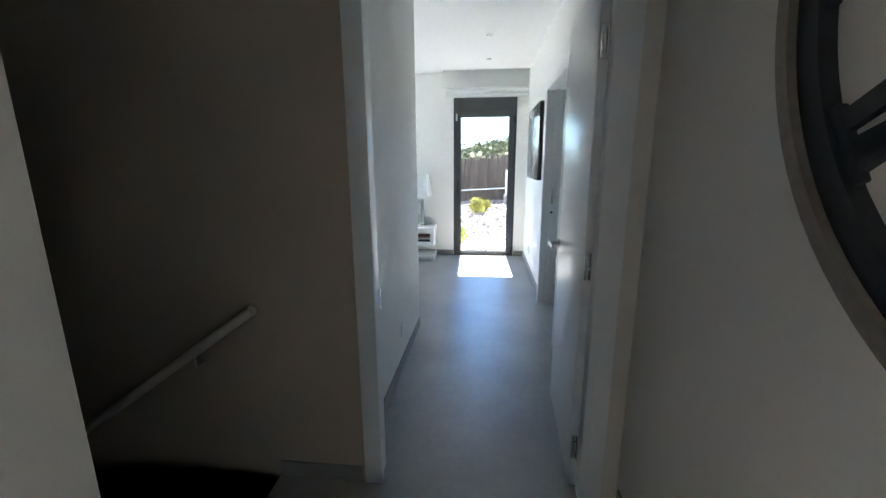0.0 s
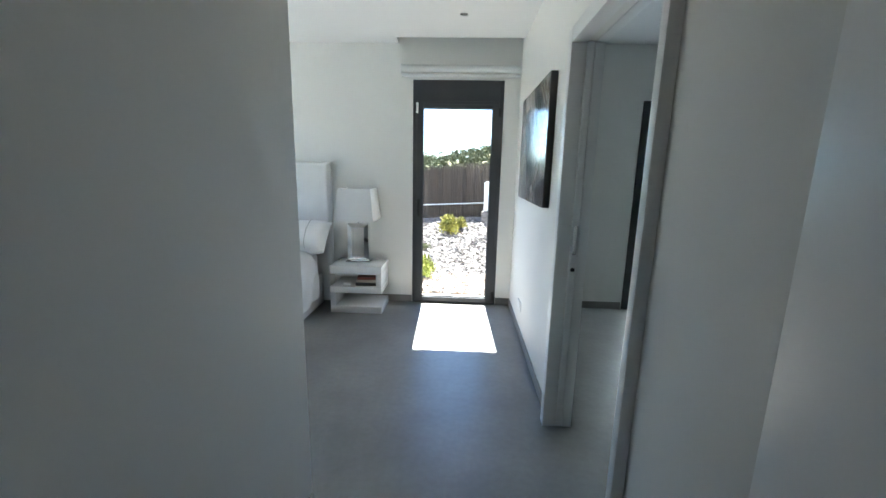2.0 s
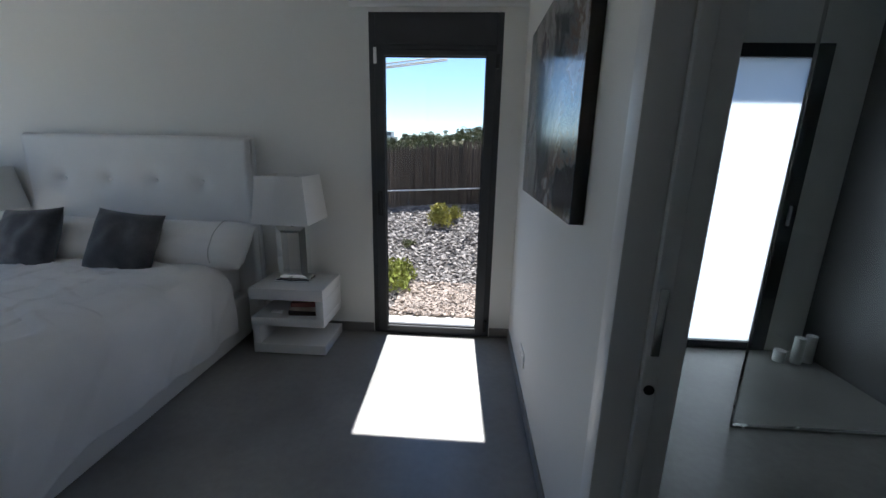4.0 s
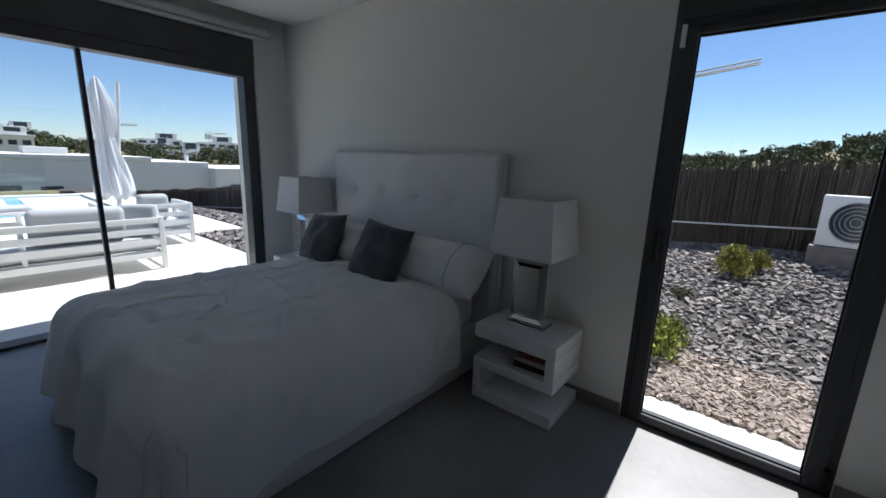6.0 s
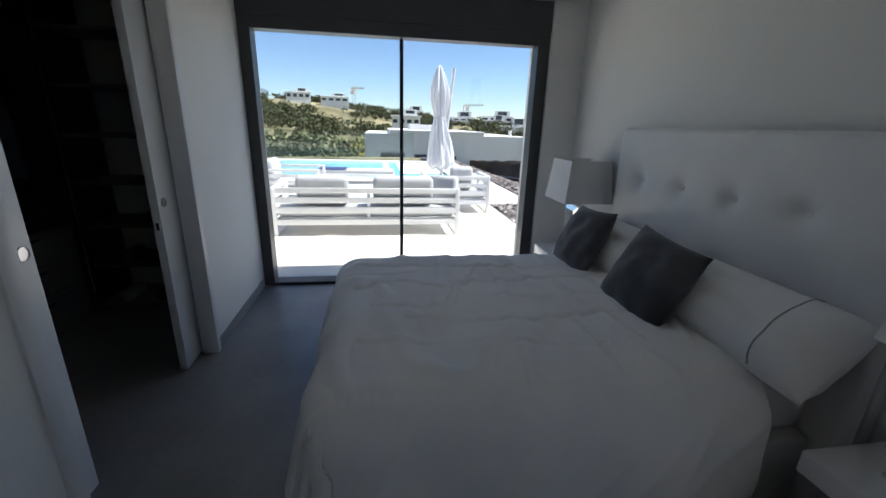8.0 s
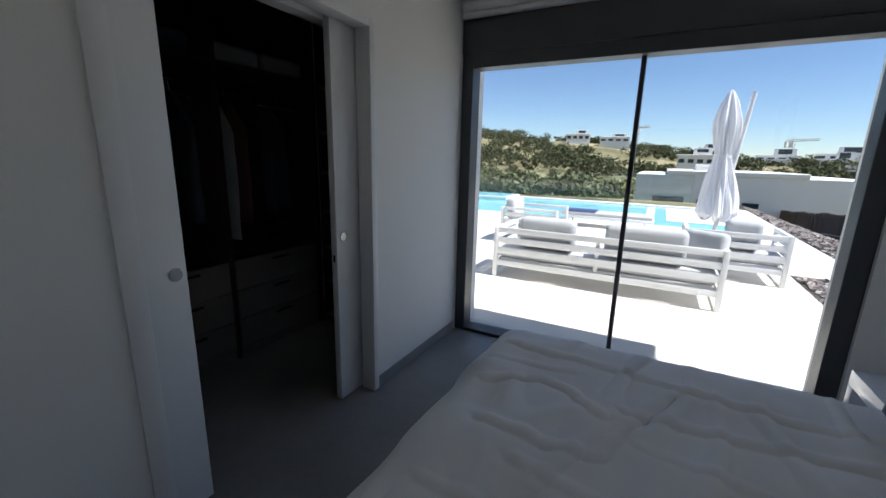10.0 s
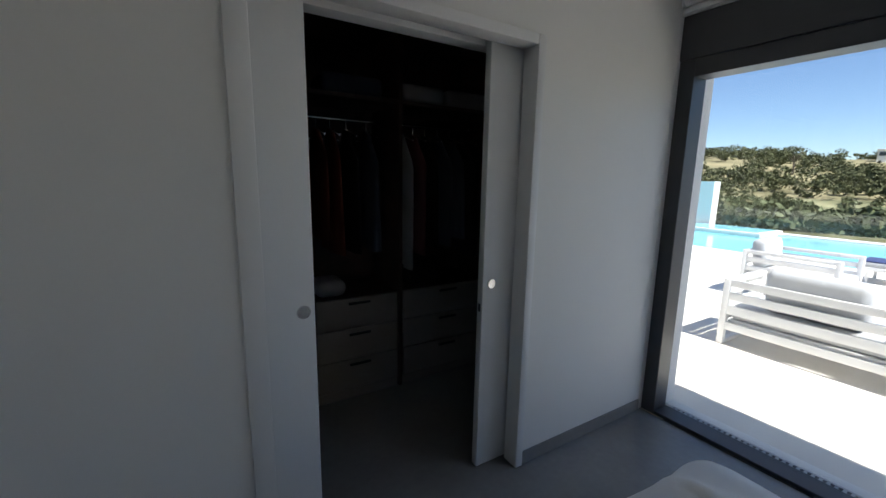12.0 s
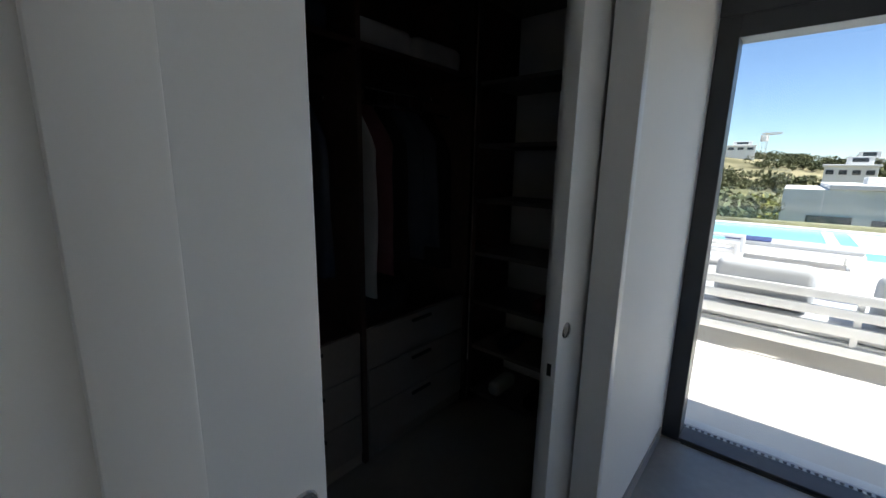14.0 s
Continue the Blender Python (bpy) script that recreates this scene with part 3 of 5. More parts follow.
def cushion_mesh(name, w, h, t, material, m, label="", parent=None, pinch=0.10, wob=0.012, seed=0.0, ea=2.6, eb=2.6):
    """A stuffed cushion, w by h, t thick, with pinched corners, in the local xz plane."""
    n = 26
    verts, faces = [], []
    for side in (1, -1):
        for j in range(n + 1):
            for i in range(n + 1):
                a, b = i / n * 2 - 1, j / n * 2 - 1
                fat = max(0.0, (1 - abs(a) ** ea)) ** 0.55 * max(0.0, (1 - abs(b) ** eb)) ** 0.55
                px = a * w / 2 * (1 - pinch * (1 - abs(a) ** 2 * 0) * (1 - b * b) * abs(a) ** 3)
                pz = b * h / 2 * (1 - pinch * (1 - a * a) * abs(b) ** 3)
                y = side * (t / 2 * fat + 0.003) + wob * noise.noise(Vector((a * 2.2, b * 2.2, seed + side)))  * fat
                verts.append(m @ Vector((px, y, pz)))
    k = (n + 1) ** 2
    for s in (0, 1):
        for j in range(n):
            for i in range(n):
                a = s * k + j * (n + 1) + i
                q = (a, a + 1, a + n + 2, a + n + 1)
                faces.append(q if s else q[::-1])
    rim = [j for j in range(n + 1)] + [j * (n + 1) + n for j in range(1, n + 1)] + [n * (n + 1) + i for i in range(n - 1, -1, -1)] + [j * (n + 1) for j in range(n - 1, 0, -1)]
    for a, b in zip(rim, rim[1:] + rim[:1]):
        faces.append((a, b, k + b, k + a))
    me = bpy.data.meshes.new(name)
    me.from_pydata(verts, [], faces)
    me.materials.append(material)
    for f in me.polygons:
        f.use_smooth = True
    ob = new(name, me)
    if label:
        ob["label"] = label
    if parent:
        ob.parent = parent
    return ob


def bed_pillow(x, seam_x, y=5.58, z=0.73):
    d = thing("pillow", (x, y, z - 0.10), "plump white cotton pillow with a stitched border", "pillow", group="white bed pillows")
    m = pose(x, y, z, -47, 0, 0)
    o = cushion_mesh("cover", 0.82, 0.36, 0.25, M_linen, m, pinch=0.03, wob=0.02, seed=x, ea=7.0, eb=3.2)
    c = bpy.data.curves.new("seam", "CURVE")
    c.dimensions, c.bevel_depth = "3D", 0.003
    sp = c.splines.new("POLY")
    sp.points.add(20)
    for i in range(21):
        b = i / 20 * 1.9 - 0.95
        a = (seam_x - x) / 0.41
        fat = (1 - abs(a) ** 7) ** 0.55 * (1 - abs(b) ** 3.2) ** 0.55
        wb = 0.02 * noise.noise(Vector((a * 2.2, b * 2.2, x - 1))) * fat
        sp.points[i].co = (*(m @ Vector((a * 0.41, -(0.125 * fat + 0.004) + wb, b * 0.18))), 1)
    s = new("seam", c)
    c.materials.append(M_stitch)
    s["label"] = "grey stitched seam"
    place(d, [o, s])


bed_pillow(-1.36, -1.13)
bed_pillow(-2.20, -2.46)
for cx, ang, sd in ((-1.66, 4, 1.0), (-2.32, -4, 5.0)):
    o = cushion_mesh("cushion", 0.44, 0.42, 0.17, M_velvet, Matrix.Identity(4), pinch=0.06, wob=0.02, seed=sd)
    o.matrix_world = pose(cx, 5.375, 0.78, -26, 0, ang) @ pose(0, 0, 0, 0, 6 if sd < 2 else -5, 0)
    tagged(o, "charcoal grey velvet cushion leaning on the pillows", "cushion", "grey cushions")


def nightstand(cx, flip):
    """An S-shaped lacquered stand."""
    d = thing("nightstand", (cx, 5.645, 0), "high-gloss white nightstand shaped like a square S", "nightstand", "nightstands")
    h, f = 0.255, (-1 if flip else 1)
    y0, y1 = -0.19, 0.19

    def panel(name, xa, xb, za, zb):
        part(name, box(min(xa * f, xb * f), y0, za, max(xa * f, xb * f), y1, zb, bev=0.004), M_gloss, d)

    panel("bottom_panel", -h, h, 0.0, 0.07)
    panel("side_panel", -h, -h + 0.055, 0.069, 0.206)
    panel("shelf", -h, h, 0.205, 0.265)
    panel("side_panel", h - 0.055, h, 0.264, 0.396)
    panel("top_panel", -h, h, 0.395, 0.475)
    return d


nightstand(-0.65, False)
nightstand(-2.99, True)


def table_lamp(cx, cy=5.655, z=0.475):
    d = thing("table_lamp", (cx, cy, z), "table lamp with mirrored open base and white square shade", "lamp", "bedside lamps")
    f = B()
    bx(f, -0.125, -0.07, 0.0, 0.125, 0.07, 0.018, 0.003)
    bx(f, -0.118, -0.063, 0.018, 0.118, 0.063, 0.026)
    part("foot", f, M_mirror, d)
    part("foot_band", box(-0.119, -0.0645, 0.008, 0.119, 0.0645, 0.024), M_black, d)
    fr = B()
    # four mitred, bevelled mirror bars
    w, h0, h1, t, dp = 0.105, 0.026, 0.40, 0.042, 0.05
    out = [(-w, h0), (w, h0), (w, h1), (-w, h1)]
    mid = [(-w + t * 0.5, h0 + t * 0.5), (w - t * 0.5, h0 + t * 0.5), (w - t * 0.5, h1 - t * 0.5), (-w + t * 0.5, h1 - t * 0.5)]
    inn = [(-w + t, h0 + t), (w - t, h0 + t), (w - t, h1 - t), (-w + t, h1 - t)]
    rings = []
    for pts, y in ((out, -dp + 0.014), (out, dp - 0.014), (inn, dp), (inn, -dp)):
        rings.append([fr.verts.new((x, y, zz)) for x, zz in pts])
    for a in range(4):
        for i in range(4):
            fr.faces.new((rings[a][i], rings[a][(i + 1) % 4], rings[(a + 1) % 4][(i + 1) % 4], rings[(a + 1) % 4][i]))
    part("mirrored_frame", fr, M_mirror, d, "bevelled mirror frame", smooth=None)
    part("stem", cyl(B(), (0, 0, 0.40), (0, 0, 0.50), 0.009), M_chrome, d)
    s = B()
    a, c, z0, z1 = 0.188, 0.155, 0.435, 0.745
    lo = [(-a, -a), (a, -a), (a, a), (-a, a)]
    hi = [(-c, -c), (c, -c), (c, c), (-c, c)]
    v0 = [s.verts.new((x, y, z0)) for x, y in lo]
    v1 = [s.verts.new((x, y, z1)) for x, y in hi]
    for i in range(4):
        s.faces.new((v0[i], v0[(i + 1) % 4], v1[(i + 1) % 4], v1[i]))
    sh = part("shade", s, M_shade, d, "white tapered fabric shade", smooth=None)
    md = sh.modifiers.new("thickness", "SOLIDIFY")
    md.thickness = 0.004
    sp = B()
    bx(sp, -c, -0.003, z1 - 0.02, c, 0.003, z1 - 0.016)
    bx(sp, -0.003, -c, z1 - 0.021, 0.003, c, z1 - 0.017)
    part("shade_spider", sp, M_chrome, d)
    bulb = B()
    bmesh.ops.create_uvsphere(bulb, u_segments=16, v_segments=10, radius=0.03, matrix=Matrix.Translation((0, 0, 0.56)))
    part("bulb", bulb, M_plastic, d)
    return d


lamp = table_lamp(-0.66)
copy_thing(lamp, pose(-2.98, 5.655, 0.475))


# ---- outside: ground, terrace, pool ----
def smooth01(a):
    a = max(0.0, min(1.0, a))
    return a * a * (3 - 2 * a)


def ground_z(x, y):
    """Height of the land."""
    base = -0.07
    fence = 0.30 + 0.085 * min(0.0, x) + 0.02 * max(0.0, x)
    z = base
    if y > 6.9:
        z = base + (fence - base) * smooth01((y - 6.9) / 3.9)
    r = math.hypot(x + 2, y - 5)
    a = math.atan2(y - 5, -(x + 2))                         # 0 is west, a quarter turn is north
    if r > 17.5:
        skyline = float(np.interp(a, (-1.28, -0.43, -0.13, 0.07, 0.27, 0.52, 1.4, 1.55, 1.68, 2.0), (14, 15, 10.5, 5, 2, 2.5, 2, 5, 12, 22))) + 1.0 * noise.noise(Vector((a * 9, 0.4, 0)))
        drop = max(smooth01((r - 19) / 25), smooth01((r - 17.5) / 12) * smooth01((9.5 - y) / 2.5))
        valley = z * (1 - smooth01((r - 19) / 20)) - 5.5 * drop
        z = valley + (skyline + 5.5) * smooth01((r - 55) / 190) + 1.2 * noise.noise(Vector((x / 30, y / 30, 0))) * smooth01((r - 40) / 40)
        z += 25 * smooth01((r - 500) / 2000) * 0.2
    if -18.5 < x < -3.9 and -12 < y < 6.25 or (-3.99 < x < 3.4 and -3 < y < 6.11):
        z = min(z, -2.9)
    return z


M_ground = mk("dry scrub ground", (0.185, 0.175, 0.095), 0.95, var=0.25, scale=0.09, fine=1.5, bump=0.4, dist=0.05, spec=0.1, c2=(0.28, 0.245, 0.145))
M_slate = mk("slate chips", (0.205, 0.178, 0.165), 0.75, var=0.2, scale=9, fine=60, bump=0.2, c2=(0.24, 0.208, 0.19), island=0.55)
M_soil = mk("dark soil under slate", (0.07, 0.06, 0.055), 0.95, var=0.3, scale=6, fine=40, bump=0.5, dist=0.01)
M_mulch = mk("pink wood chips", (0.28, 0.215, 0.18), 0.85, var=0.2, scale=12, fine=80, bump=0.2, c2=(0.36, 0.29, 0.245), island=0.35)
M_brush = mk("dry brushwood", (0.10, 0.076, 0.060), 0.9, var=0.3, scale=8, fine=60, bump=0.3, island=0.3)
M_water = mk("pool water", (0.20, 0.56, 0.64), 0.05, var=0.06, scale=0.5, fine=3.0, bump=0.12, dist=0.02, c2=(0.26, 0.62, 0.68), rvar=0.02)
M_coping = mk("white pool coping", (0.74, 0.73, 0.70), 0.6, var=0.04, scale=2, fine=60, bump=0.15)
M_leaf = mk("pine foliage", (0.062, 0.074, 0.034), 0.8, var=0.35, scale=0.4, fine=3, bump=0.0, c2=(0.105, 0.11, 0.055), island=0.35, spec=0.15)
M_olive = mk("light shrub foliage", (0.095, 0.108, 0.052), 0.8, var=0.3, scale=0.6, fine=4, bump=0.0, c2=(0.15, 0.155, 0.085), island=0.35, spec=0.15)
M_yellow = mk("yellow green shrub foliage", (0.24, 0.24, 0.05), 0.7, var=0.3, scale=5, fine=40, bump=0.0, c2=(0.34, 0.30, 0.07), island=0.4, spec=0.2)
M_lime = mk("lime green shrub foliage", (0.20, 0.205, 0.05), 0.7, var=0.3, scale=5, fine=40, bump=0.0, c2=(0.25, 0.28, 0.06), island=0.35, spec=0.2)
M_bark = mk("grey brown bark", (0.11, 0.085, 0.065), 0.9, var=0.25, scale=6, fine=40, bump=0.4, dist=0.01)
M_win = mk("dark window glass", (0.035, 0.045, 0.055), 0.12, var=0.1, scale=2, fine=20, bump=0.0)
M_crane = mk("crane paint", (0.30, 0.25, 0.16), 0.6, var=0.08)
M_balus = glass_mat("balustrade glass", (0.90, 0.95, 0.94))


def ground():
    rings = [0.0] + [0.7 * 1.0 * i for i in range(1, 40)]
    while rings[-1] < 4000:
        rings.append(rings[-1] * 1.055)
    n = 180
    verts, faces = [], []
    for r in rings:
        for k in range(n):
            a = 2 * math.pi * k / n
            x, y = -2 + r * math.cos(a), 5 + r * math.sin(a)
            verts.append((x, y, ground_z(x, y)))
    for j in range(len(rings) - 1):
        for k in range(n):
            k2 = (k + 1) % n
            faces.append((j * n + k, j * n + k2, (j + 1) * n + k2, (j + 1) * n + k))
    me = bpy.data.meshes.new("ground")
    me.from_pydata(verts, [], faces)
    me.materials.append(M_ground)
    for f in me.polygons:
        f.use_smooth = True
    tagged(new("ground", me), "dry grass and scrub hillside reaching the horizon", "ground", kind="structure")


ground()
bed_bm = B()
nx, ny = 60, 20
gv = [[bed_bm.verts.new((-24 + i * 0.5, 6.0 + j * 0.27, ground_z(-24 + i * 0.5, 6.0 + j * 0.27) + 0.03 if not (-18.5 < -24 + i * 0.5 < -3.9 and 6.0 + j * 0.27 < 6.25) else -0.7)) for i in range(nx)] for j in range(ny)]
for j in range(ny - 1):
    for i in range(nx - 1):
        bed_bm.faces.new((gv[j][i], gv[j][i + 1], gv[j + 1][i + 1], gv[j + 1][i]))
structure("ground_garden", bed_bm, M_soil, "dark soil of the slate garden bed", "garden bed")

tb = B()
bx(tb, -11.7, -12, -0.30, -3.95, 6.25, -0.03)
bx(tb, -11.7, 6.25, -0.30, -7.7, 7.2, -0.03)
bx(tb, -17.4, 6.25, -0.30, -11.7, 7.2, -0.03)
structure("pavement_terrace", tb, M_concrete, "pale sunlit concrete terrace", "terrace")
structure("pavement_step", box(-0.5, 6.12, -0.30, 1.2, 6.27, -0.03, 0.006), M_concrete, "pale concrete sill strip outside the garden door", "paving")
structure("door_sill", box(-0.145, N + 0.078, -0.06, 0.745, 6.12, -0.005, 0.004), M_coping, "white stone door sill", "sill")
structure("window_sill", box(-3.95, S, -0.2, -3.862, 5.60, -0.012, 0.004), M_coping, "pale stone sill of the terrace window", "sill")
structure("water_pool", box(-17.0, -9, -0.9, -11.7, 6.25, -0.10), M_water, "turquoise swimming pool water", "pool")
cp = B()
bx(cp, -17.4, -9, -1.2, -17.0, 6.25, -0.04, 0.01)
bx(cp, -17.4, -9.4, -1.2, -11.7, -9, -0.04, 0.01)
structure("trim_pool_coping", cp, M_coping, "white pool coping", "coping")


def chips(name, area, count, size, material, label, category, lift=0.035, seed=1, keep=lambda x, y: True):
    """Flat stones strewn over the ground, in one mesh."""
    rg = np.random.RandomState(seed)
    verts, faces = [], []
    n = 0
    while n < count:
        x, y = rg.uniform(area[0], area[1]), rg.uniform(area[2], area[3])
        if not keep(x, y):
            continue
        m = pose(x, y, ground_z(x, y) + lift + rg.uniform(0, 0.02), *rg.uniform(-28, 28, 2), rg.uniform(0, 360))
        l, w, t = size * rg.uniform(0.6, 1.5), size * rg.uniform(0.35, 0.9), size * rg.uniform(0.10, 0.25)
        o = len(verts)
        for zz in (-t / 2, t / 2):
            for k in range(5):
                a = k * 1.2566 + rg.uniform(-0.3, 0.3)
                verts.append(m @ Vector((l / 2 * math.cos(a), w / 2 * math.sin(a), zz)))
        faces.append((o + 5, o + 6, o + 7, o + 8, o + 9))
        for k in range(5):
            faces.append((o + k, o + (k + 1) % 5, o + 5 + (k + 1) % 5, o + 5 + k))
        n += 1
    me = bpy.data.meshes.new(name)
    me.from_pydata(verts, [], faces)
    me.materials.append(material)
    tagged(new(name, me), label, category, kind="stuff")


PATH_BOX = (-0.10, 0.74, 6.27, 7.12)
in_path = lambda x, y: PATH_BOX[0] < x < PATH_BOX[1] and y < PATH_BOX[3]
chips("slate_gravel", (-2.6, 4.2, 6.3, 10.9), 15000, 0.062, M_slate, "loose grey slate chips covering the garden bed", "gravel", seed=3, keep=lambda x, y: not in_path(x, y))
chips("slate_gravel", (-22, -5.2, 6.27, 10.9), 9000, 0.12, M_slate, "loose grey slate chips beside the terrace", "gravel", seed=4, keep=lambda x, y: not (x < -7.6 and y < 7.25))
structure("pavement_path", box(PATH_BOX[0], PATH_BOX[2], -0.2, PATH_BOX[1], PATH_BOX[3], -0.03, 0.006), M_mulch, "pinkish paving slab under wood chips", "path")
chips("wood_chips", PATH_BOX, 1500, 0.05, M_mulch, "scattered pinkish wood chips on the path", "mulch", lift=0.045, seed=6)


def fence():
    d = thing("fence", (-8, 10.85, -0.4), "dark brushwood fence panels tied to posts", "fence")
    rg = np.random.RandomState(8)
    verts, faces = [], []
    x = -30.0
    while x < 9:
        step = 0.013 if x > -4 else 0.03
        x += step * rg.uniform(0.5, 1.4)
        zb = 0.30 + 0.085 * min(0, x) + 0.02 * max(0, x) - 0.05
        h = 1.24 + rg.uniform(-0.05, 0.05) + 0.03 * math.sin(x * 2.1)
        w = step * rg.uniform(0.7, 1.5)
        y = 10.85 + rg.uniform(-0.045, 0.045)
        lean = rg.uniform(-0.03, 0.03)
        o = len(verts)
        for (px, py) in ((-w, 0), (0, -w), (w, 0), (0, w)):
            verts.append((x + px, y + py, zb))
        for (px, py) in ((-w, 0), (0, -w), (w, 0), (0, w)):
            verts.append((x + px * 0.6 + lean, y + py * 0.6, zb + h))
        for k in range(4):
            faces.append((o + k, o + (k + 1) % 4, o + 4 + (k + 1) % 4, o + 4 + k))
    me = bpy.data.meshes.new("brushwood")
    me.from_pydata(verts, [], faces)
    me.materials.append(M_brush)
    br = tagged(new("brushwood", me), kind="stuff")
    mat = B()
    q = [(-30, -2.30), (0, 0.25), (9, 0.43)]
    for (xa, za), (xb, zb) in zip(q, q[1:]):
        v = [mat.verts.new(c) for c in ((xa, 10.87, za), (xb, 10.87, zb), (xb, 10.87, zb + 1.17), (xa, 10.87, za + 1.17), (xa, 10.89, za), (xb, 10.89, zb), (xb, 10.89, zb + 1.17), (xa, 10.89, za + 1.17))]
        for f in ((0, 1, 2, 3), (7, 6, 5, 4), (3, 2, 6, 7), (0, 4, 5, 1), (0, 3, 7, 4), (1, 5, 6, 2)):
            mat.faces.new([v[i] for i in f])
    obs = [br, part("brush_mat", mat, M_soil, smooth=None)]
    for i in range(14):
        px = -22.9 + i * 2.4
        zb = 0.30 + 0.085 * min(0, px) + 0.02 * max(0, px) - 0.1
        obs.append(part("post", cyl(B(), (px, 10.90, zb), (px, 10.90, zb + 1.32), 0.028, n=10), M_brush))
    for i in range(13):
        xa, xb = -22.9 + i * 2.4, -20.5 + i * 2.4
        fz = lambda q: 0.68 + 0.085 * min(0, q) + 0.02 * max(0, q)
        obs.append(part("rail", cyl(B(), (xa, 10.79, fz(xa)), (xb, 10.79, fz(xb)), 0.014, n=8), M_coping, label="pale horizontal binding strip"))
    place(d, obs)


fence()


# ---- terrace furniture ----
def soft_box(x0, y0, z0, x1, y1, z1, r=0.045):
    return bx(B(), x0, y0, z0, x1, y1, z1, r, 4)


def patio_seat(name, width, label, category, cushions, m, depth=0.80, mid=True):
    """Slatted frame with its back along local x at y 0; the seat faces local +y."""
    d = thing(name, (0, 0, 0), label, category, "terrace seating")
    t = 0.055
    for x in (0, width - t):
        part("leg", box(x, 0, 0, x + t, t, 0.645, 0.004), M_sofa, d)
        part("leg", box(x, depth - t, 0, x + t, depth, 0.645, 0.004), M_sofa, d)
        part("armrest", box(x, t, 0.60, x + t, depth - t, 0.645, 0.004), M_sofa, d)
        part("foot_rail", box(x + 0.002, t, 0.0, x + t - 0.002, depth - t, 0.035, 0.004), M_sofa, d)
        for z in (0.245, 0.37, 0.49):
            part("side_slat", box(x + 0.012, t, z, x + t - 0.012, depth - t, z + 0.065, 0.004), M_sofa, d)
    for z, h in ((0.575, 0.07), (0.445, 0.075), (0.305, 0.085), (0.15, 0.075)):
        part("back_slat", box(t, 0.006, z, width - t, 0.034, z + h, 0.004), M_sofa, d)
    if mid:
        part("back_post", box(width / 2 - 0.022, 0.034, 0.15, width / 2 + 0.022, 0.06, 0.64, 0.004), M_sofa, d)
    part("seat_frame", box(t, 0.06, 0.20, width - t, depth - 0.01, 0.245, 0.006), M_sofa, d)
    part("seat_cushion", soft_box(t + 0.01, 0.07, 0.245, width - t - 0.01, depth - 0.01, 0.40), M_cushion, d, "grey seat cushion")
    for xa, xb in cushions:
        c = soft_box(xa, 0.07, 0.40, xb, 0.25, 0.79, 0.07)
        bmesh.ops.rotate(c, verts=c.verts, cent=(xa, 0.1, 0.4), matrix=Matrix.Rotation(radians(6), 3, "X"))
        part("back_cushion", c, M_cushion, d, "plump grey back cushion")
    d.matrix_world = m
    return d


TZ = -0.03
patio_seat("patio_sofa", 2.48, "long white slatted metal outdoor sofa with grey cushions", "sofa", [(0.30, 0.98), (1.30, 2.12)], pose(-5.42, 2.73, TZ, 0, 0, 90))
patio_seat("patio_chair", 1.15, "white slatted metal outdoor armchair with grey cushion", "armchair", [(0.45, 0.85)], pose(-6.86, 4.88, TZ, 0, 0, 90), mid=False)
patio_seat("patio_chair", 0.92, "white slatted metal outdoor armchair near the pool", "armchair", [(0.20, 0.80)], pose(-8.5, 2.02, TZ), depth=1.02, mid=False)
cu = part("scatter_cushion", soft_box(-0.21, -0.075, -0.19, 0.21, 0.075, 0.19, 0.06), M_cushion)
cu.matrix_world = pose(-5.66, 5.01, TZ + 0.60, -12, 0, 60)
tagged(cu, "grey outdoor cushion leaning in the sofa corner", "cushion")


def lounger(x, y):
    d = thing("sun_lounger", (x, y, TZ), "low white lounger with a navy towel by the pool", "lounger")
    part("frame", box(-0.32, -0.95, 0.20, 0.32, 0.95, 0.26, 0.01), M_sofa, d)
    for sx in (-0.28, 0.24):
        for sy in (-0.85, 0.75):
            part("leg", box(sx, sy, 0, sx + 0.04, sy + 0.04, 0.20, 0.003), M_sofa, d)
    part("mattress", soft_box(-0.30, -0.93, 0.26, 0.30, 0.93, 0.34, 0.03), M_cushion, d)
    b = soft_box(-0.29, -0.93, 0.34, 0.29, -0.25, 0.36, 0.009)
    part("towel", b, mk("navy towel", (0.04, 0.06, 0.16), 0.9, var=0.2, scale=8, fine=200, bump=0.3), d, "folded navy towel")


lounger(-10.6, 3.55)


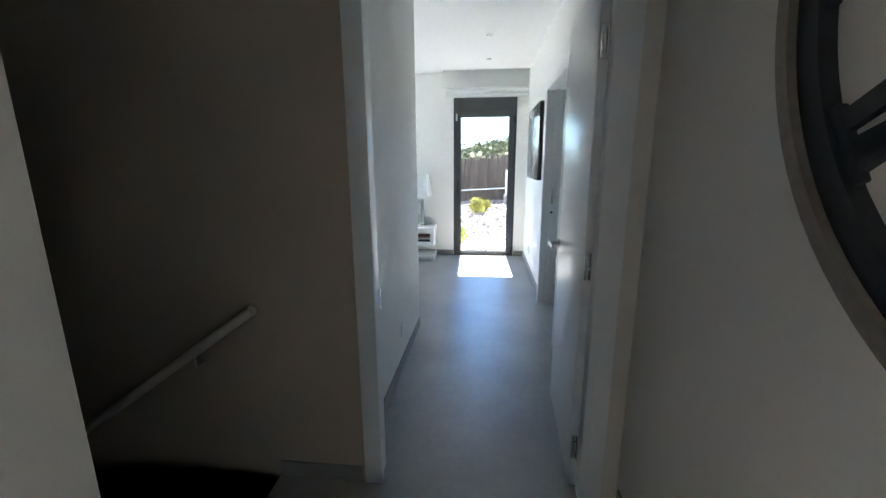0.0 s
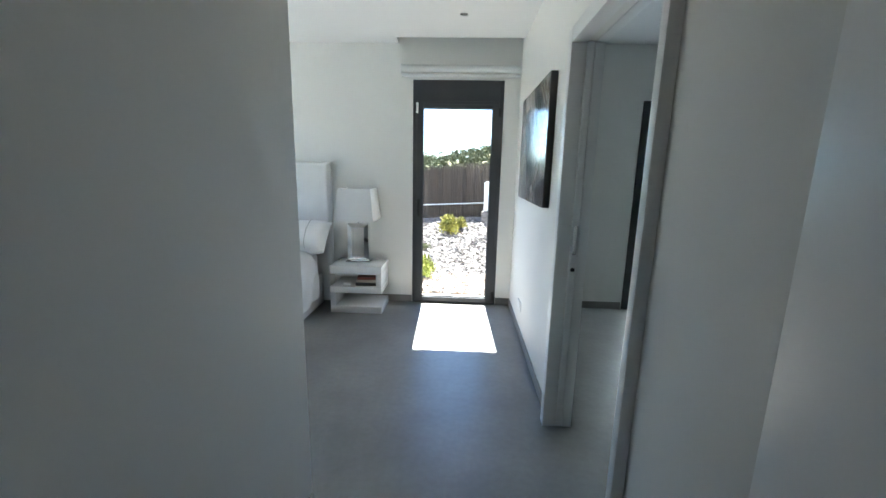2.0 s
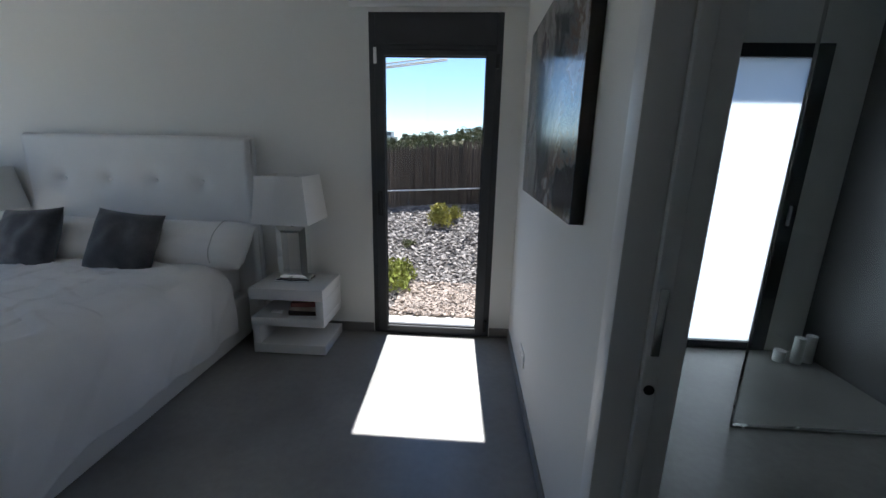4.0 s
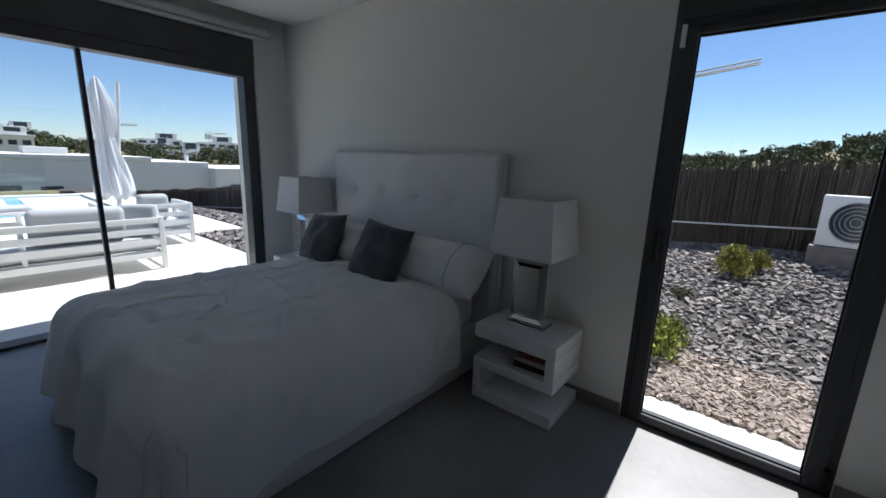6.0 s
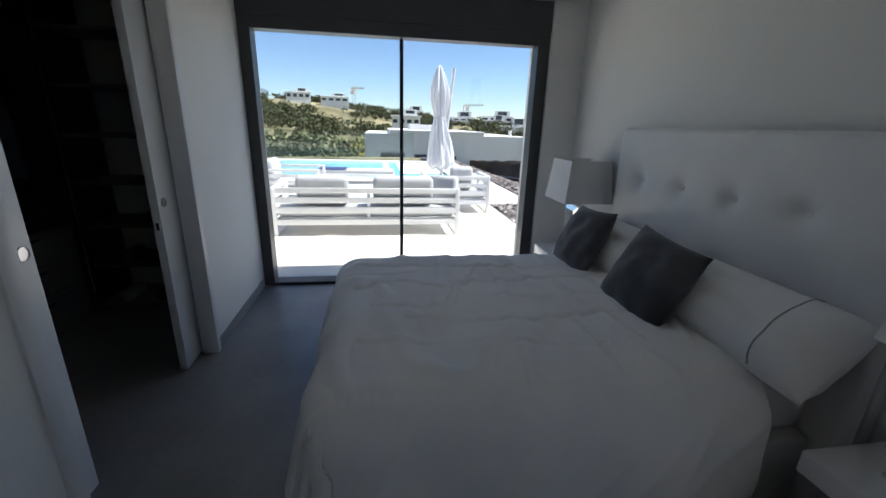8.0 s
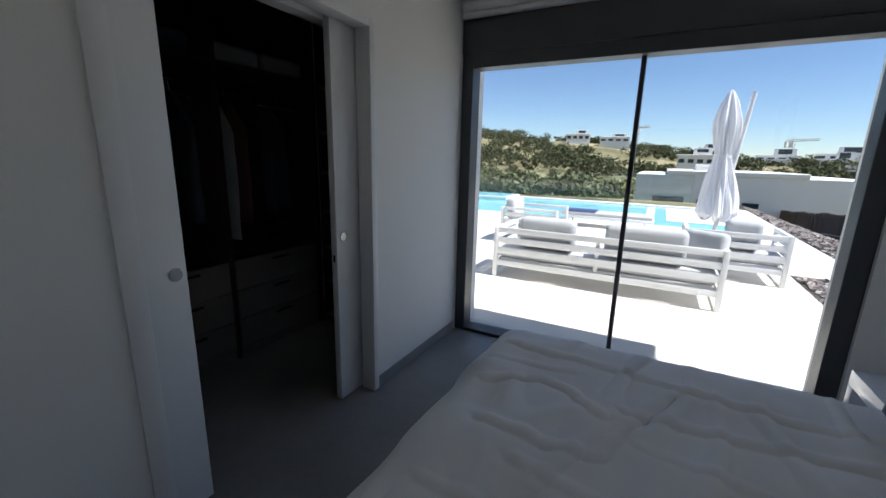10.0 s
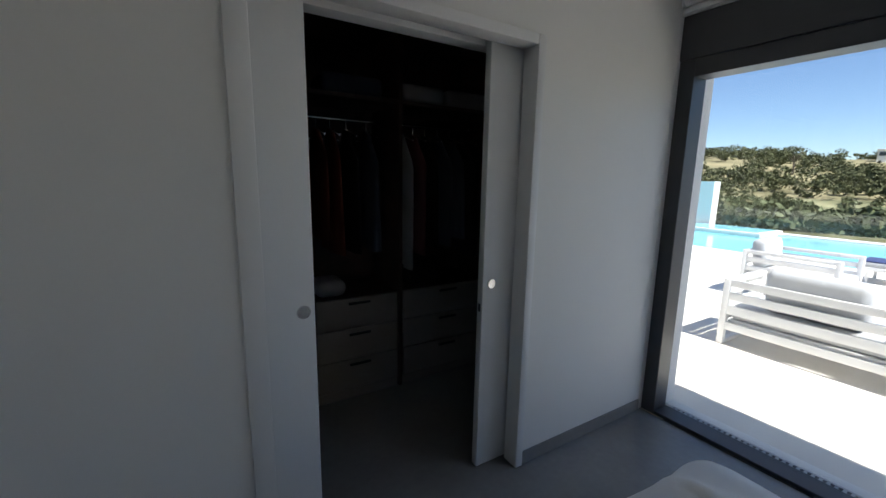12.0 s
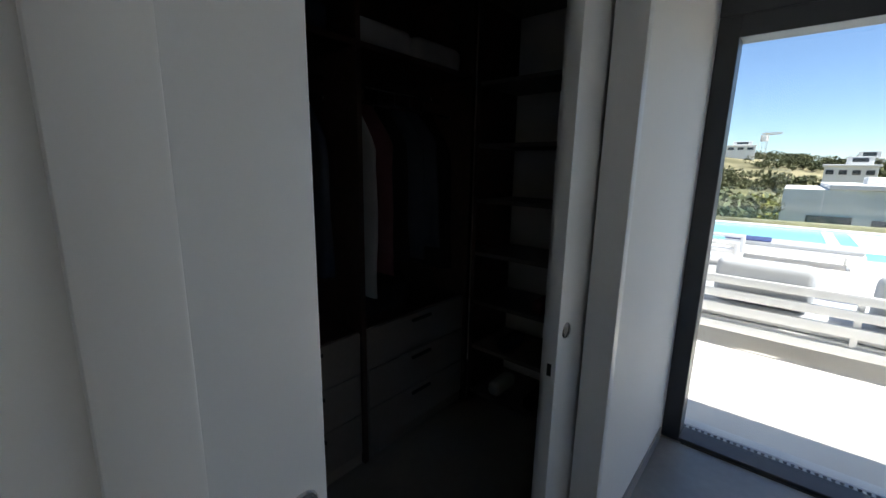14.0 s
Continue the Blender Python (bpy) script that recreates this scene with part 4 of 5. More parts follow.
def umbrella(x, y):
    d = thing("parasol", (x, y, TZ), "closed white parasol with gathered canopy", "parasol")
    n, rows = 36, 44
    prof = [(0.62, 0.19), (0.70, 0.27), (0.95, 0.255), (1.30, 0.20), (1.62, 0.135), (1.72, 0.125), (1.85, 0.15), (2.10, 0.185), (2.30, 0.18), (2.55, 0.12), (2.74, 0.045), (2.78, 0.01)]

    def fn(u, v):
        z = prof[0][0] + v * (prof[-1][0] - prof[0][0])
        r = 0.84 * float(np.interp(z, [p[0] for p in prof], [p[1] for p in prof]))
        a = u * 2 * math.pi
        fold = 1 + 0.20 * math.sin(8 * a + 1.5 * math.sin(z * 2)) + 0.10 * math.sin(19 * a + z * 3)
        lean = 0.028 * (2.7 - z)
        zz = 0.66 + (z - 0.62) * 0.875 + (0.04 * math.sin(8 * a) if v == 0 else 0)
        return (r * fold * math.cos(a), lean + r * fold * math.sin(a), zz)

    grid_mesh("canopy", fn, 144, rows, M_linen, d, "gathered white canvas")
    part("pole", cyl(B(), (0.06, 0.02, 0), (0.03, 0.27, 2.50), 0.034, 0.030), M_sofa, d)
    part("base", box(-0.30, -0.28, 0, 0.38, 0.38, 0.08, 0.02), M_sofa, d)
    part("strap", cyl(B(), (0, 0.03, 1.58), (0, 0.03, 1.62), 0.122, n=28, caps=False), M_sofa, d)


umbrella(-8.13, 5.27)

structure("wall_pool", box(-17.9, -11, -1.5, -17.45, -2.95, 1.58), M_facade, "white rendered wall at the end of the pool", "wall")
lg = B()
bx(lg, -17.38, -8.9, -0.11, -15.7, -0.7, 0.03, 0.01)
structure("trim_pool_ledge", lg, M_coping, "white edge of the raised pool basin", "coping")
structure("water_basin", box(-17.25, -8.8, 0.0, -15.82, -0.82, 0.045), M_water, "shallow turquoise overflow basin", "pool")
for ya, yb in ((4.25, 4.48), (4.80, 6.20)):
    structure("pool_step", box(-16.9, ya, -0.097, -13.2, yb, -0.090), M_coping, "pale submerged pool step edge", "step")


def balustrade():
    d = thing("glass_balustrade", (-17.9, 2, -0.6), "frameless clear glass balustrade behind the pool", "balustrade")
    obs = []
    for i in range(6):
        y = -2.90 + i * 1.42
        p = part("panel", box(-17.912, y, -0.6, -17.90, y + 1.40, 1.08), M_balus)
        p.visible_shadow = False
        obs.append(p)
    obs.append(part("channel", box(-17.95, -2.92, -0.9, -17.86, 5.7, -0.55), M_alu))
    place(d, obs)


balustrade()


def ac_unit(x, y, turn):
    z = ground_z(x, y) + 0.20
    d = thing("air_conditioner", (0, 0, 0), "white outdoor air conditioning unit on a plinth", "air conditioner")
    part("plinth", box(-0.46, -0.20, -0.30, 0.46, 0.20, 0.05, 0.01), M_slate, d, "dark stone plinth")
    part("casing", box(-0.42, -0.16, 0.06, 0.42, 0.16, 0.66, 0.015), M_plastic, d)
    r = B()
    bmesh.ops.create_cone(r, cap_ends=True, segments=36, radius1=0.235, radius2=0.235, depth=0.012, matrix=Matrix.Translation((-0.10, -0.164, 0.36)) @ Matrix.Rotation(radians(90), 4, "X"))
    part("fan_opening", r, M_win, d, "dark round fan opening")
    for k in range(5):
        g = B()
        rr = 0.05 + k * 0.045
        n = 28
        for i in range(n):
            a0, a1 = 2 * math.pi * i / n, 2 * math.pi * (i + 1) / n
            cyl(g, (-0.10 + rr * math.cos(a0), -0.178, 0.36 + rr * math.sin(a0)), (-0.10 + rr * math.cos(a1), -0.178, 0.36 + rr * math.sin(a1)), 0.004, n=5, caps=False)
        part("grille_ring", g, M_cushion, d)
    d.matrix_world = pose(x, y, z, 0, 0, turn)


ac_unit(1.25, 10.3, -6)


def shrub(x, y, r, h, material, label, count, leaf, seed):
    """Stems and many small leaves."""
    rg = np.random.RandomState(seed)
    z = ground_z(x, y) + 0.02
    d = thing("shrub", (x, y, z), label, "shrub")
    st = B()
    for k in range(9):
        a = rg.uniform(0, 6.28)
        cyl(st, (0, 0, 0), (0.6 * r * math.cos(a), 0.6 * r * math.sin(a), h * rg.uniform(0.5, 0.85)), 0.007, 0.003, n=6)
    part("stems", st, M_bark, d)
    verts, faces = [], []
    for k in range(count):
        a, e = rg.uniform(0, 6.28), rg.uniform(0.05, 1) ** 0.5
        rad = r * rg.uniform(0.3, 1.0) * (0.8 + 0.25 * math.sin(a * 3 + seed))
        c = Vector((rad * math.cos(a) * math.sqrt(max(0, 1 - e * e * 0.7)), rad * math.sin(a) * math.sqrt(max(0, 1 - e * e * 0.7)), h * e * rg.uniform(0.55, 1.0)))
        m = Matrix.Translation(c) @ Euler(rg.uniform(-3, 3, 3)).to_matrix().to_4x4()
        l = leaf * rg.uniform(0.6, 1.4)
        o = len(verts)
        verts += [m @ Vector(q) for q in ((0, 0, 0), (l * 0.5, l * 0.3, 0.1 * l), (l, 0, 0), (l * 0.5, -l * 0.3, 0.1 * l))]
        faces.append((o, o + 1, o + 2, o + 3))
    me = bpy.data.meshes.new("foliage")
    me.from_pydata(verts, [], faces)
    me.materials.append(material)
    f = tagged(new("foliage", me), kind="stuff")
    f.parent = d


shrub(0.12, 9.25, 0.24, 0.38, M_yellow, "yellow-green garden shrub among slate chips", 1500, 0.045, 3)
shrub(0.34, 9.6, 0.16, 0.26, M_yellow, "small yellowing shrub among slate chips", 500, 0.04, 9)
shrub(-0.24, 7.05, 0.36, 0.30, M_lime, "low bushy green shrub beside the path", 2200, 0.045, 5)
shrub(-0.25, 8.4, 0.14, 0.10, M_olive, "tiny grey-green plant in the slate", 260, 0.035, 7)
shrub(-11.5, 9.8, 0.6, 0.5, M_olive, "low green shrub by the fence", 900, 0.07, 11)
shrub(3.0, 10.4, 0.5, 1.5, M_yellow, "tall yellow-flowering shrub by the fence", 1600, 0.07, 12)


# ---- neighbours and hills ----
def villa(x, y, z, turn, w, d0, h, storeys, label, win=4):
    d = thing("house", (0, 0, 0), label, "house", "distant white villas")
    part("wall", box(-w / 2, -d0 / 2, -6, w / 2, d0 / 2, h, 0.05, 1), M_facade, d)
    part("roof", box(-w / 2 - 0.3, -d0 / 2 - 0.3, h, w / 2 + 0.3, d0 / 2 + 0.3, h + 0.35, 0.05, 1), M_facade, d)
    for s in range(storeys):
        zz = h * s / storeys
        for i in range(win):
            xa = -w / 2 + w * (i + 0.15) / win
            wd = part("window", box(xa, -d0 / 2 - 0.06, zz + 0.5, xa + w * 0.62 / win, -d0 / 2 + 0.05, zz + h / storeys - 0.55), M_win, d)
        if s:
            part("balcony", box(-w / 2, -d0 / 2 - 1.8, zz - 0.15, w / 2 * 0.6, -d0 / 2, zz + 0.9, 0.05, 1), M_facade, d)
    up = part("upper_storey", box(-w * 0.1, -d0 * 0.3, h + 0.35, w * 0.4, d0 * 0.4, h + 0.35 + min(2.6, 0.75 * h), 0.05, 1), M_facade, d)
    part("window", box(0, -d0 * 0.3 - 0.06, h + 0.8, w * 0.3, -d0 * 0.3 + 0.05, h + 0.1 + min(2.6, 0.75 * h)), M_win, d)
    d.matrix_world = pose(x, y, z, 0, 0, turn)


def hill(x, y, dz=0.0):
    return ground_z(x, y) + dz


for hx, hy, hz, w, h, st, lb in ((-205, -32.4, 11.3, 10.5, 2.4, 1, "white modern villa on the hilltop"), (-207, -16.3, 10.4, 12.5, 2.0, 1, "long white villa among hilltop trees"),
                                 (-100, 10.5, 1.2, 6.4, 1.8, 1, "small white cubic house on the slope"), (-210, 45, 0, 14, 4.2, 2, "white terraced villa far away"),
                                 (-215, 66, 0, 16, 5, 2, "pale block villa far away"), (-195, 82, 0, 15, 5, 2, "white villa with dark windows far away"), (-225, 22, 0, 12, 3.6, 1, "low white villa far away"),
                                 (-190, 58, 0, 9, 3.4, 1, "low white house among trees"), (-150, 54, 0, 10, 3.4, 2, "grey-white house under construction"), (-45, 215, 0, 16, 6, 2, "white villa on the far slope")):
    villa(hx, hy, hz or hill(hx, hy, -0.5), math.degrees(math.atan2(hy - 5, hx + 2)) - 90, w, 9, h, st, lb)


def neighbour():
    d = thing("neighbour_house", (-34, 11, -4), "low white neighbouring house seen over the pool", "house")
    obs = [part("wall", box(-40, 3.1, -6.0, -30, 15.1, 0.78, 0.03, 1), M_facade)]
    obs.append(part("wall", box(-38, 15.1, -6.0, -29.0, 21.6, 0.42, 0.03, 1), M_facade))
    rf = part("roof", box(-40.2, 4.9, 0.78, -29.9, 11.8, 1.05, 0.03, 1), M_facade)
    obs.append(rf)
    obs.append(part("roof_hatch", box(-36, 6.6, 1.05, -34.3, 8.6, 1.45, 0.03, 1), M_facade))
    for ya, yb, za, zb in ((4.2, 5.95, -1.35, -0.58), (6.65, 7.55, -1.35, -0.65), (8.95, 9.75, -1.02, -0.72), (16.0, 16.8, -1.2, -0.7)):
        obs.append(part("window", box(-30.05 if ya < 15 else -29.05, ya, za, -29.94 if ya < 15 else -28.94, yb, zb), M_win))
    obs.append(part("vent", cyl(B(), (-31, 14.1, 0.7), (-31, 14.1, 1.2), 0.12, n=12), M_facade))
    place(d, obs)


neighbour()


def crane(x, y, h, jib, turn, label):
    d = thing("tower_crane", (0, 0, 0), label, "crane", "distant cranes")
    z0 = -12

    def lattice(p, q, w, n, up):
        b = B()
        p, q, up = Vector(p), Vector(q), Vector(up)
        s = (q - p).normalized().cross(up).normalized() * w
        u = up.normalized() * w
        for o_ in (s, -s, u):
            cyl(b, p + o_, q + o_, 0.13 if x > -50 else 0.07, n=5)
        for i in range(n):
            a, c = p.lerp(q, i / n), p.lerp(q, (i + 1) / n)
            cyl(b, a + s, c + u, 0.04, n=4)
            cyl(b, a - s, c + u, 0.04, n=4)
        return b

    part("mast", lattice((0, 0, z0), (0, 0, h), 0.9, 18, (0, 1, 0)), M_crane, d)
    part("jib", lattice((-jib * 0.28, 0, h), (jib, 0, h + jib * (0.19 if y > 90 and x > -50 else 0.04)), 0.8, 22, (0, 0, 1)), M_crane, d)
    part("apex", cyl(B(), (0, 0, h), (0, 0, h + 2.5), 0.15, 0.06, n=6), M_crane, d)
    part("cabin", box(-0.8, -1.2, h - 2.4, 0.8, 1.0, h - 0.2, 0.1, 1), M_facade, d)
    part("counterweight", box(-jib * 0.28, -0.8, h - 2.5, -jib * 0.2, 0.8, h, 0.1, 1), M_concrete, d)
    d.matrix_world = pose(x, y, 0, 0, 0, turn)


crane(-26, 98, 16.8, 21, 6, "slender tower crane rising behind the fence")
crane(-215, -7.7, 17.2, 5.5, 70, "yellow tower crane on the hill")
crane(-230, 53, 12, 9, 60, "tower crane above far houses")
crane(-230, 93, 11, 9, 100, "tower crane above far houses")


def foliage_mesh(name, trees, material, label, category, seed, per=70, leaf=0.55):
    """Crowns of many loose leaf clumps, for woods that nobody could count. trees: x, y, z, radius, height."""
    rg = np.random.RandomState(seed)
    vs, fs, o = [], [], 0
    for x, y, z, r, h in trees:
        lobes = rg.randint(4, 8)
        lc = np.c_[rg.normal(0, r * 0.45, lobes), rg.normal(0, r * 0.45, lobes), rg.uniform(0.35, 0.85, lobes) * h]
        lr = rg.uniform(0.35, 0.62, lobes) * r
        k = rg.randint(0, lobes, per)
        dv = rg.normal(size=(per, 3))
        dv /= np.linalg.norm(dv, axis=1)[:, None]
        c = lc[k] + dv * (lr[k] * rg.uniform(0.6, 1.0, per))[:, None] * (1, 1, 0.75) + (x, y, z)
        t1 = rg.normal(size=(per, 3))
        t1 /= np.linalg.norm(t1, axis=1)[:, None]
        t2 = np.cross(t1, dv)
        t2 /= np.linalg.norm(t2, axis=1)[:, None] + 1e-6
        s = (leaf * rg.uniform(0.5, 1.3, per))[:, None]
        quad = np.stack([c + t1 * s, c + t2 * s * 0.7, c - t1 * s, c - t2 * s * 0.7], 1).reshape(-1, 3)
        vs.append(quad)
        fs.append(np.arange(per * 4).reshape(-1, 4) + o)
        o += per * 4
    me = bpy.data.meshes.new(name)
    me.from_pydata(np.concatenate(vs).tolist(), [], np.concatenate(fs).tolist())
    me.materials.append(material)
    return tagged(new(name, me), label, category, kind="stuff")


rgt = np.random.RandomState(21)


def scatter(n, a0, a1, r0, r1, size, height, cover=-0.15, scale=22):
    out = []
    while len(out) < n:
        a, r = rgt.uniform(a0, a1), r0 + (r1 - r0) * rgt.uniform(0, 1) ** 0.8
        x, y = -2 - r * math.cos(a), 5 + r * math.sin(a)
        if noise.noise(Vector((x / scale, y / scale, 3.3))) < cover:
            continue
        if any(abs(x - hx) < 13 and abs(y - hy) < 11 for hx, hy in ((-205, -32), (-207, -16), (-100, 10.5), (-210, 45), (-215, 66), (-195, 82))):
            continue
        s = rgt.uniform(0.6, 1.35)
        out.append((x, y, ground_z(x, y) - 0.4, size * s, height * s * rgt.uniform(0.8, 1.25)))
    return out


foliage_mesh("far_pine_woods", scatter(1700, -0.80, 0.70, 95, 270, 2.3, 3.6, cover=0.0), M_leaf, "dark green pine woods on the far hill", "trees", 31, per=130, leaf=0.34)
foliage_mesh("far_pine_woods", scatter(480, 1.15, 2.05, 80, 260, 3.0, 5.2, cover=0.02), M_leaf, "dark green pines on the slope behind the fence", "trees", 32, per=220, leaf=0.40)
foliage_mesh("hillside_scrub", scatter(1100, -0.7, 0.75, 45, 150, 1.3, 1.5, cover=-0.05, scale=12), M_olive, "grey-green scrub and olive bushes in the valley", "shrubs", 33, per=90, leaf=0.28)
foliage_mesh("valley_hedge", scatter(130, -0.23, 0.10, 60, 76, 2.2, 3.4, cover=-1), M_yellow, "bright yellow-green shrubs in the valley", "shrubs", 34, per=130, leaf=0.36)
foliage_mesh("pool_side_bushes", [(-21 - rgt.uniform(0, 7), rgt.uniform(-12, 2.6), -2.2, 1.5, 2.9) for _ in range(46)], M_olive, "dense green bushes behind the glass balustrade", "shrubs", 35, per=260, leaf=0.16)


def tree(x, y, r, h, seed):
    rg = np.random.RandomState(seed)
    z = ground_z(x, y) - 0.1
    d = thing("tree", (x, y, z), "rounded green pine tree on the hillside", "tree", "hillside trees")
    t = B()
    cyl(t, (0, 0, 0), (0.1 * r, 0, h * 0.45), r * 0.10, r * 0.07, n=8)
    for k in range(5):
        a = k * 1.26 + rg.uniform(-0.3, 0.3)
        cyl(t, (0.1 * r, 0, h * 0.40), (0.55 * r * math.cos(a), 0.55 * r * math.sin(a), h * rg.uniform(0.6, 0.8)), r * 0.05, r * 0.02, n=6)
    part("trunk", t, M_bark, d)
    c = foliage_mesh("crown", [(0, 0, h * 0.25, r * 1.15, h * 0.72)], M_leaf, "", "", seed, per=420, leaf=0.26)
    c["label"] = "loose dark green needle crown"
    c.parent = d


for i, (tx, ty, tr, th) in enumerate(((-150, -31, 3.0, 8.5), (-88, -18, 2.4, 4.5), (-84, -8, 2.2, 4.0), (-92, -2, 2.6, 4.6), (-76, -14, 2.0, 3.4), (-70, 2, 2.4, 4.2), (-95, 26, 2.6, 5), (-110, 34, 2.8, 5), (-84, 31, 2.2, 4), (-60, -6, 1.8, 3.0), (-66, -22, 2.2, 4))):
    tree(tx, ty + 0.08 * tx, tr, th, 50 + i)


# ---- wall pieces ----
def painting_mat():
    m = mk("varnished abstract canvas", (0.3, 0.3, 0.3), 0.16, var=0.1, scale=4, fine=45, bump=0.35, dist=0.002, rvar=0.05)
    nt = m.node_tree
    b = nt.nodes["Principled BSDF"]
    tc = nt.nodes.new("ShaderNodeTexCoord")
    mp = nt.nodes.new("ShaderNodeMapping")
    mp.inputs["Scale"].default_value = (1, 1.35, 0.85)
    n = nt.nodes.new("ShaderNodeTexNoise")
    n.inputs["Scale"].default_value, n.inputs["Detail"].default_value, n.inputs["Distortion"].default_value = 2.3, 10, 0.6
    n.inputs["Roughness"].default_value = 0.68
    r = nt.nodes.new("ShaderNodeValToRGB")
    e = r.color_ramp.elements
    e[0].position, e[0].color = 0.30, (0.012, 0.014, 0.017, 1)
    e[1].position, e[1].color = 0.72, (0.55, 0.55, 0.54, 1)
    for p, c in ((0.42, (0.03, 0.032, 0.036)), (0.46, (0.055, 0.085, 0.11)), (0.50, (0.22, 0.22, 0.22)), (0.53, (0.20, 0.13, 0.09)), (0.56, (0.46, 0.455, 0.45)), (0.63, (0.24, 0.235, 0.23))):
        k = e.new(p)
        k.color = (*c, 1)
    nt.links.new(tc.outputs["Object"], mp.inputs[0])
    nt.links.new(mp.outputs[0], n.inputs["Vector"])
    nt.links.new(n.outputs[0], r.inputs[0])
    nt.links.new(r.outputs[0], b.inputs["Base Color"])
    return m


pt = thing("painting", (E, 4.74, 1.6), "large unframed abstract painting in grey, blue and rust", "painting")
oc = part("canvas", box(0.855, 4.20, 1.200, 0.8575, 5.285, 1.985), painting_mat())
oe = part("stretcher", box(0.8575, 4.20, 1.200, 0.898, 5.285, 1.985, bev=0.002), mk("black painted canvas edge", (0.018, 0.014, 0.013), 0.6, var=0.3, scale=8, fine=120, bump=0.2), label="black painted canvas edges")
place(pt, [oc, oe])


def plate(name, x, y, z, w, h, face, label, keys):
    """A wall plate; face is the sign of x that it looks to."""
    d = thing(name, (x, y, z), label, "socket" if "socket" in name else "switch")
    t = 0.009 * face
    part("plate", box(min(0, t), -w / 2, -h / 2, max(0, t), w / 2, h / 2, bev=0.002), M_plastic, d)
    for i in range(keys):
        kw = w / keys
        c = -w / 2 + kw * (i + 0.5)
        if "socket" in name:
            part("well", cyl(B(), (t, c, 0), (t + 0.001 * face, c, 0), 0.020, n=24), M_plastic, d)
            for s in (-0.0095, 0.0095):
                part("pin_hole", cyl(B(), (t + 0.001 * face, c + s, 0), (t + 0.002 * face, c + s, 0), 0.0028, n=10), M_black, d)
        else:
            part("rocker", box(min(t, t + 0.004 * face), c - kw / 2 + 0.007, -h / 2 + 0.009, max(t, t + 0.004 * face), c + kw / 2 - 0.007, h / 2 - 0.009, bev=0.001), M_plastic, d)


plate("light_switch", -0.225, 1.735, 0.945, 0.155, 0.085, 1, "white double light switch on the corridor wall", 2)
plate("wall_socket", -0.225, 2.44, 0.276, 0.082, 0.082, 1, "white wall socket low on the corridor wall", 1)
plate("wall_socket", E, 5.12, 0.262, 0.155, 0.082, -1, "white double wall socket below the painting", 2)


def downlight(x, y):
    d = thing("ceiling_light", (x, y, CEIL), "small round recessed ceiling downlight, switched off", "ceiling light", "downlights")
    r = B()
    bmesh.ops.create_cone(r, cap_ends=False, segments=28, radius1=0.040, radius2=0.030, depth=0.006, matrix=Matrix.Translation((0, 0, -0.003)))
    part("trim_ring", r, M_plastic, d)
    part("lens", cyl(B(), (0, 0, -0.002), (0, 0, -0.001), 0.031, n=28), M_chrome, d)


for dy in (2.2, 4.2, 5.13):
    downlight(0.34, dy)
downlight(-1.8, 4.2)
downlight(-1.8, 5.1)

st = part("strike_plate", box(-0.0948, 1.435, 0.80, -0.092, 1.458, 0.89, bev=0.001), M_chrome)
tagged(st, "small steel strike plate on the door casing", "strike plate")


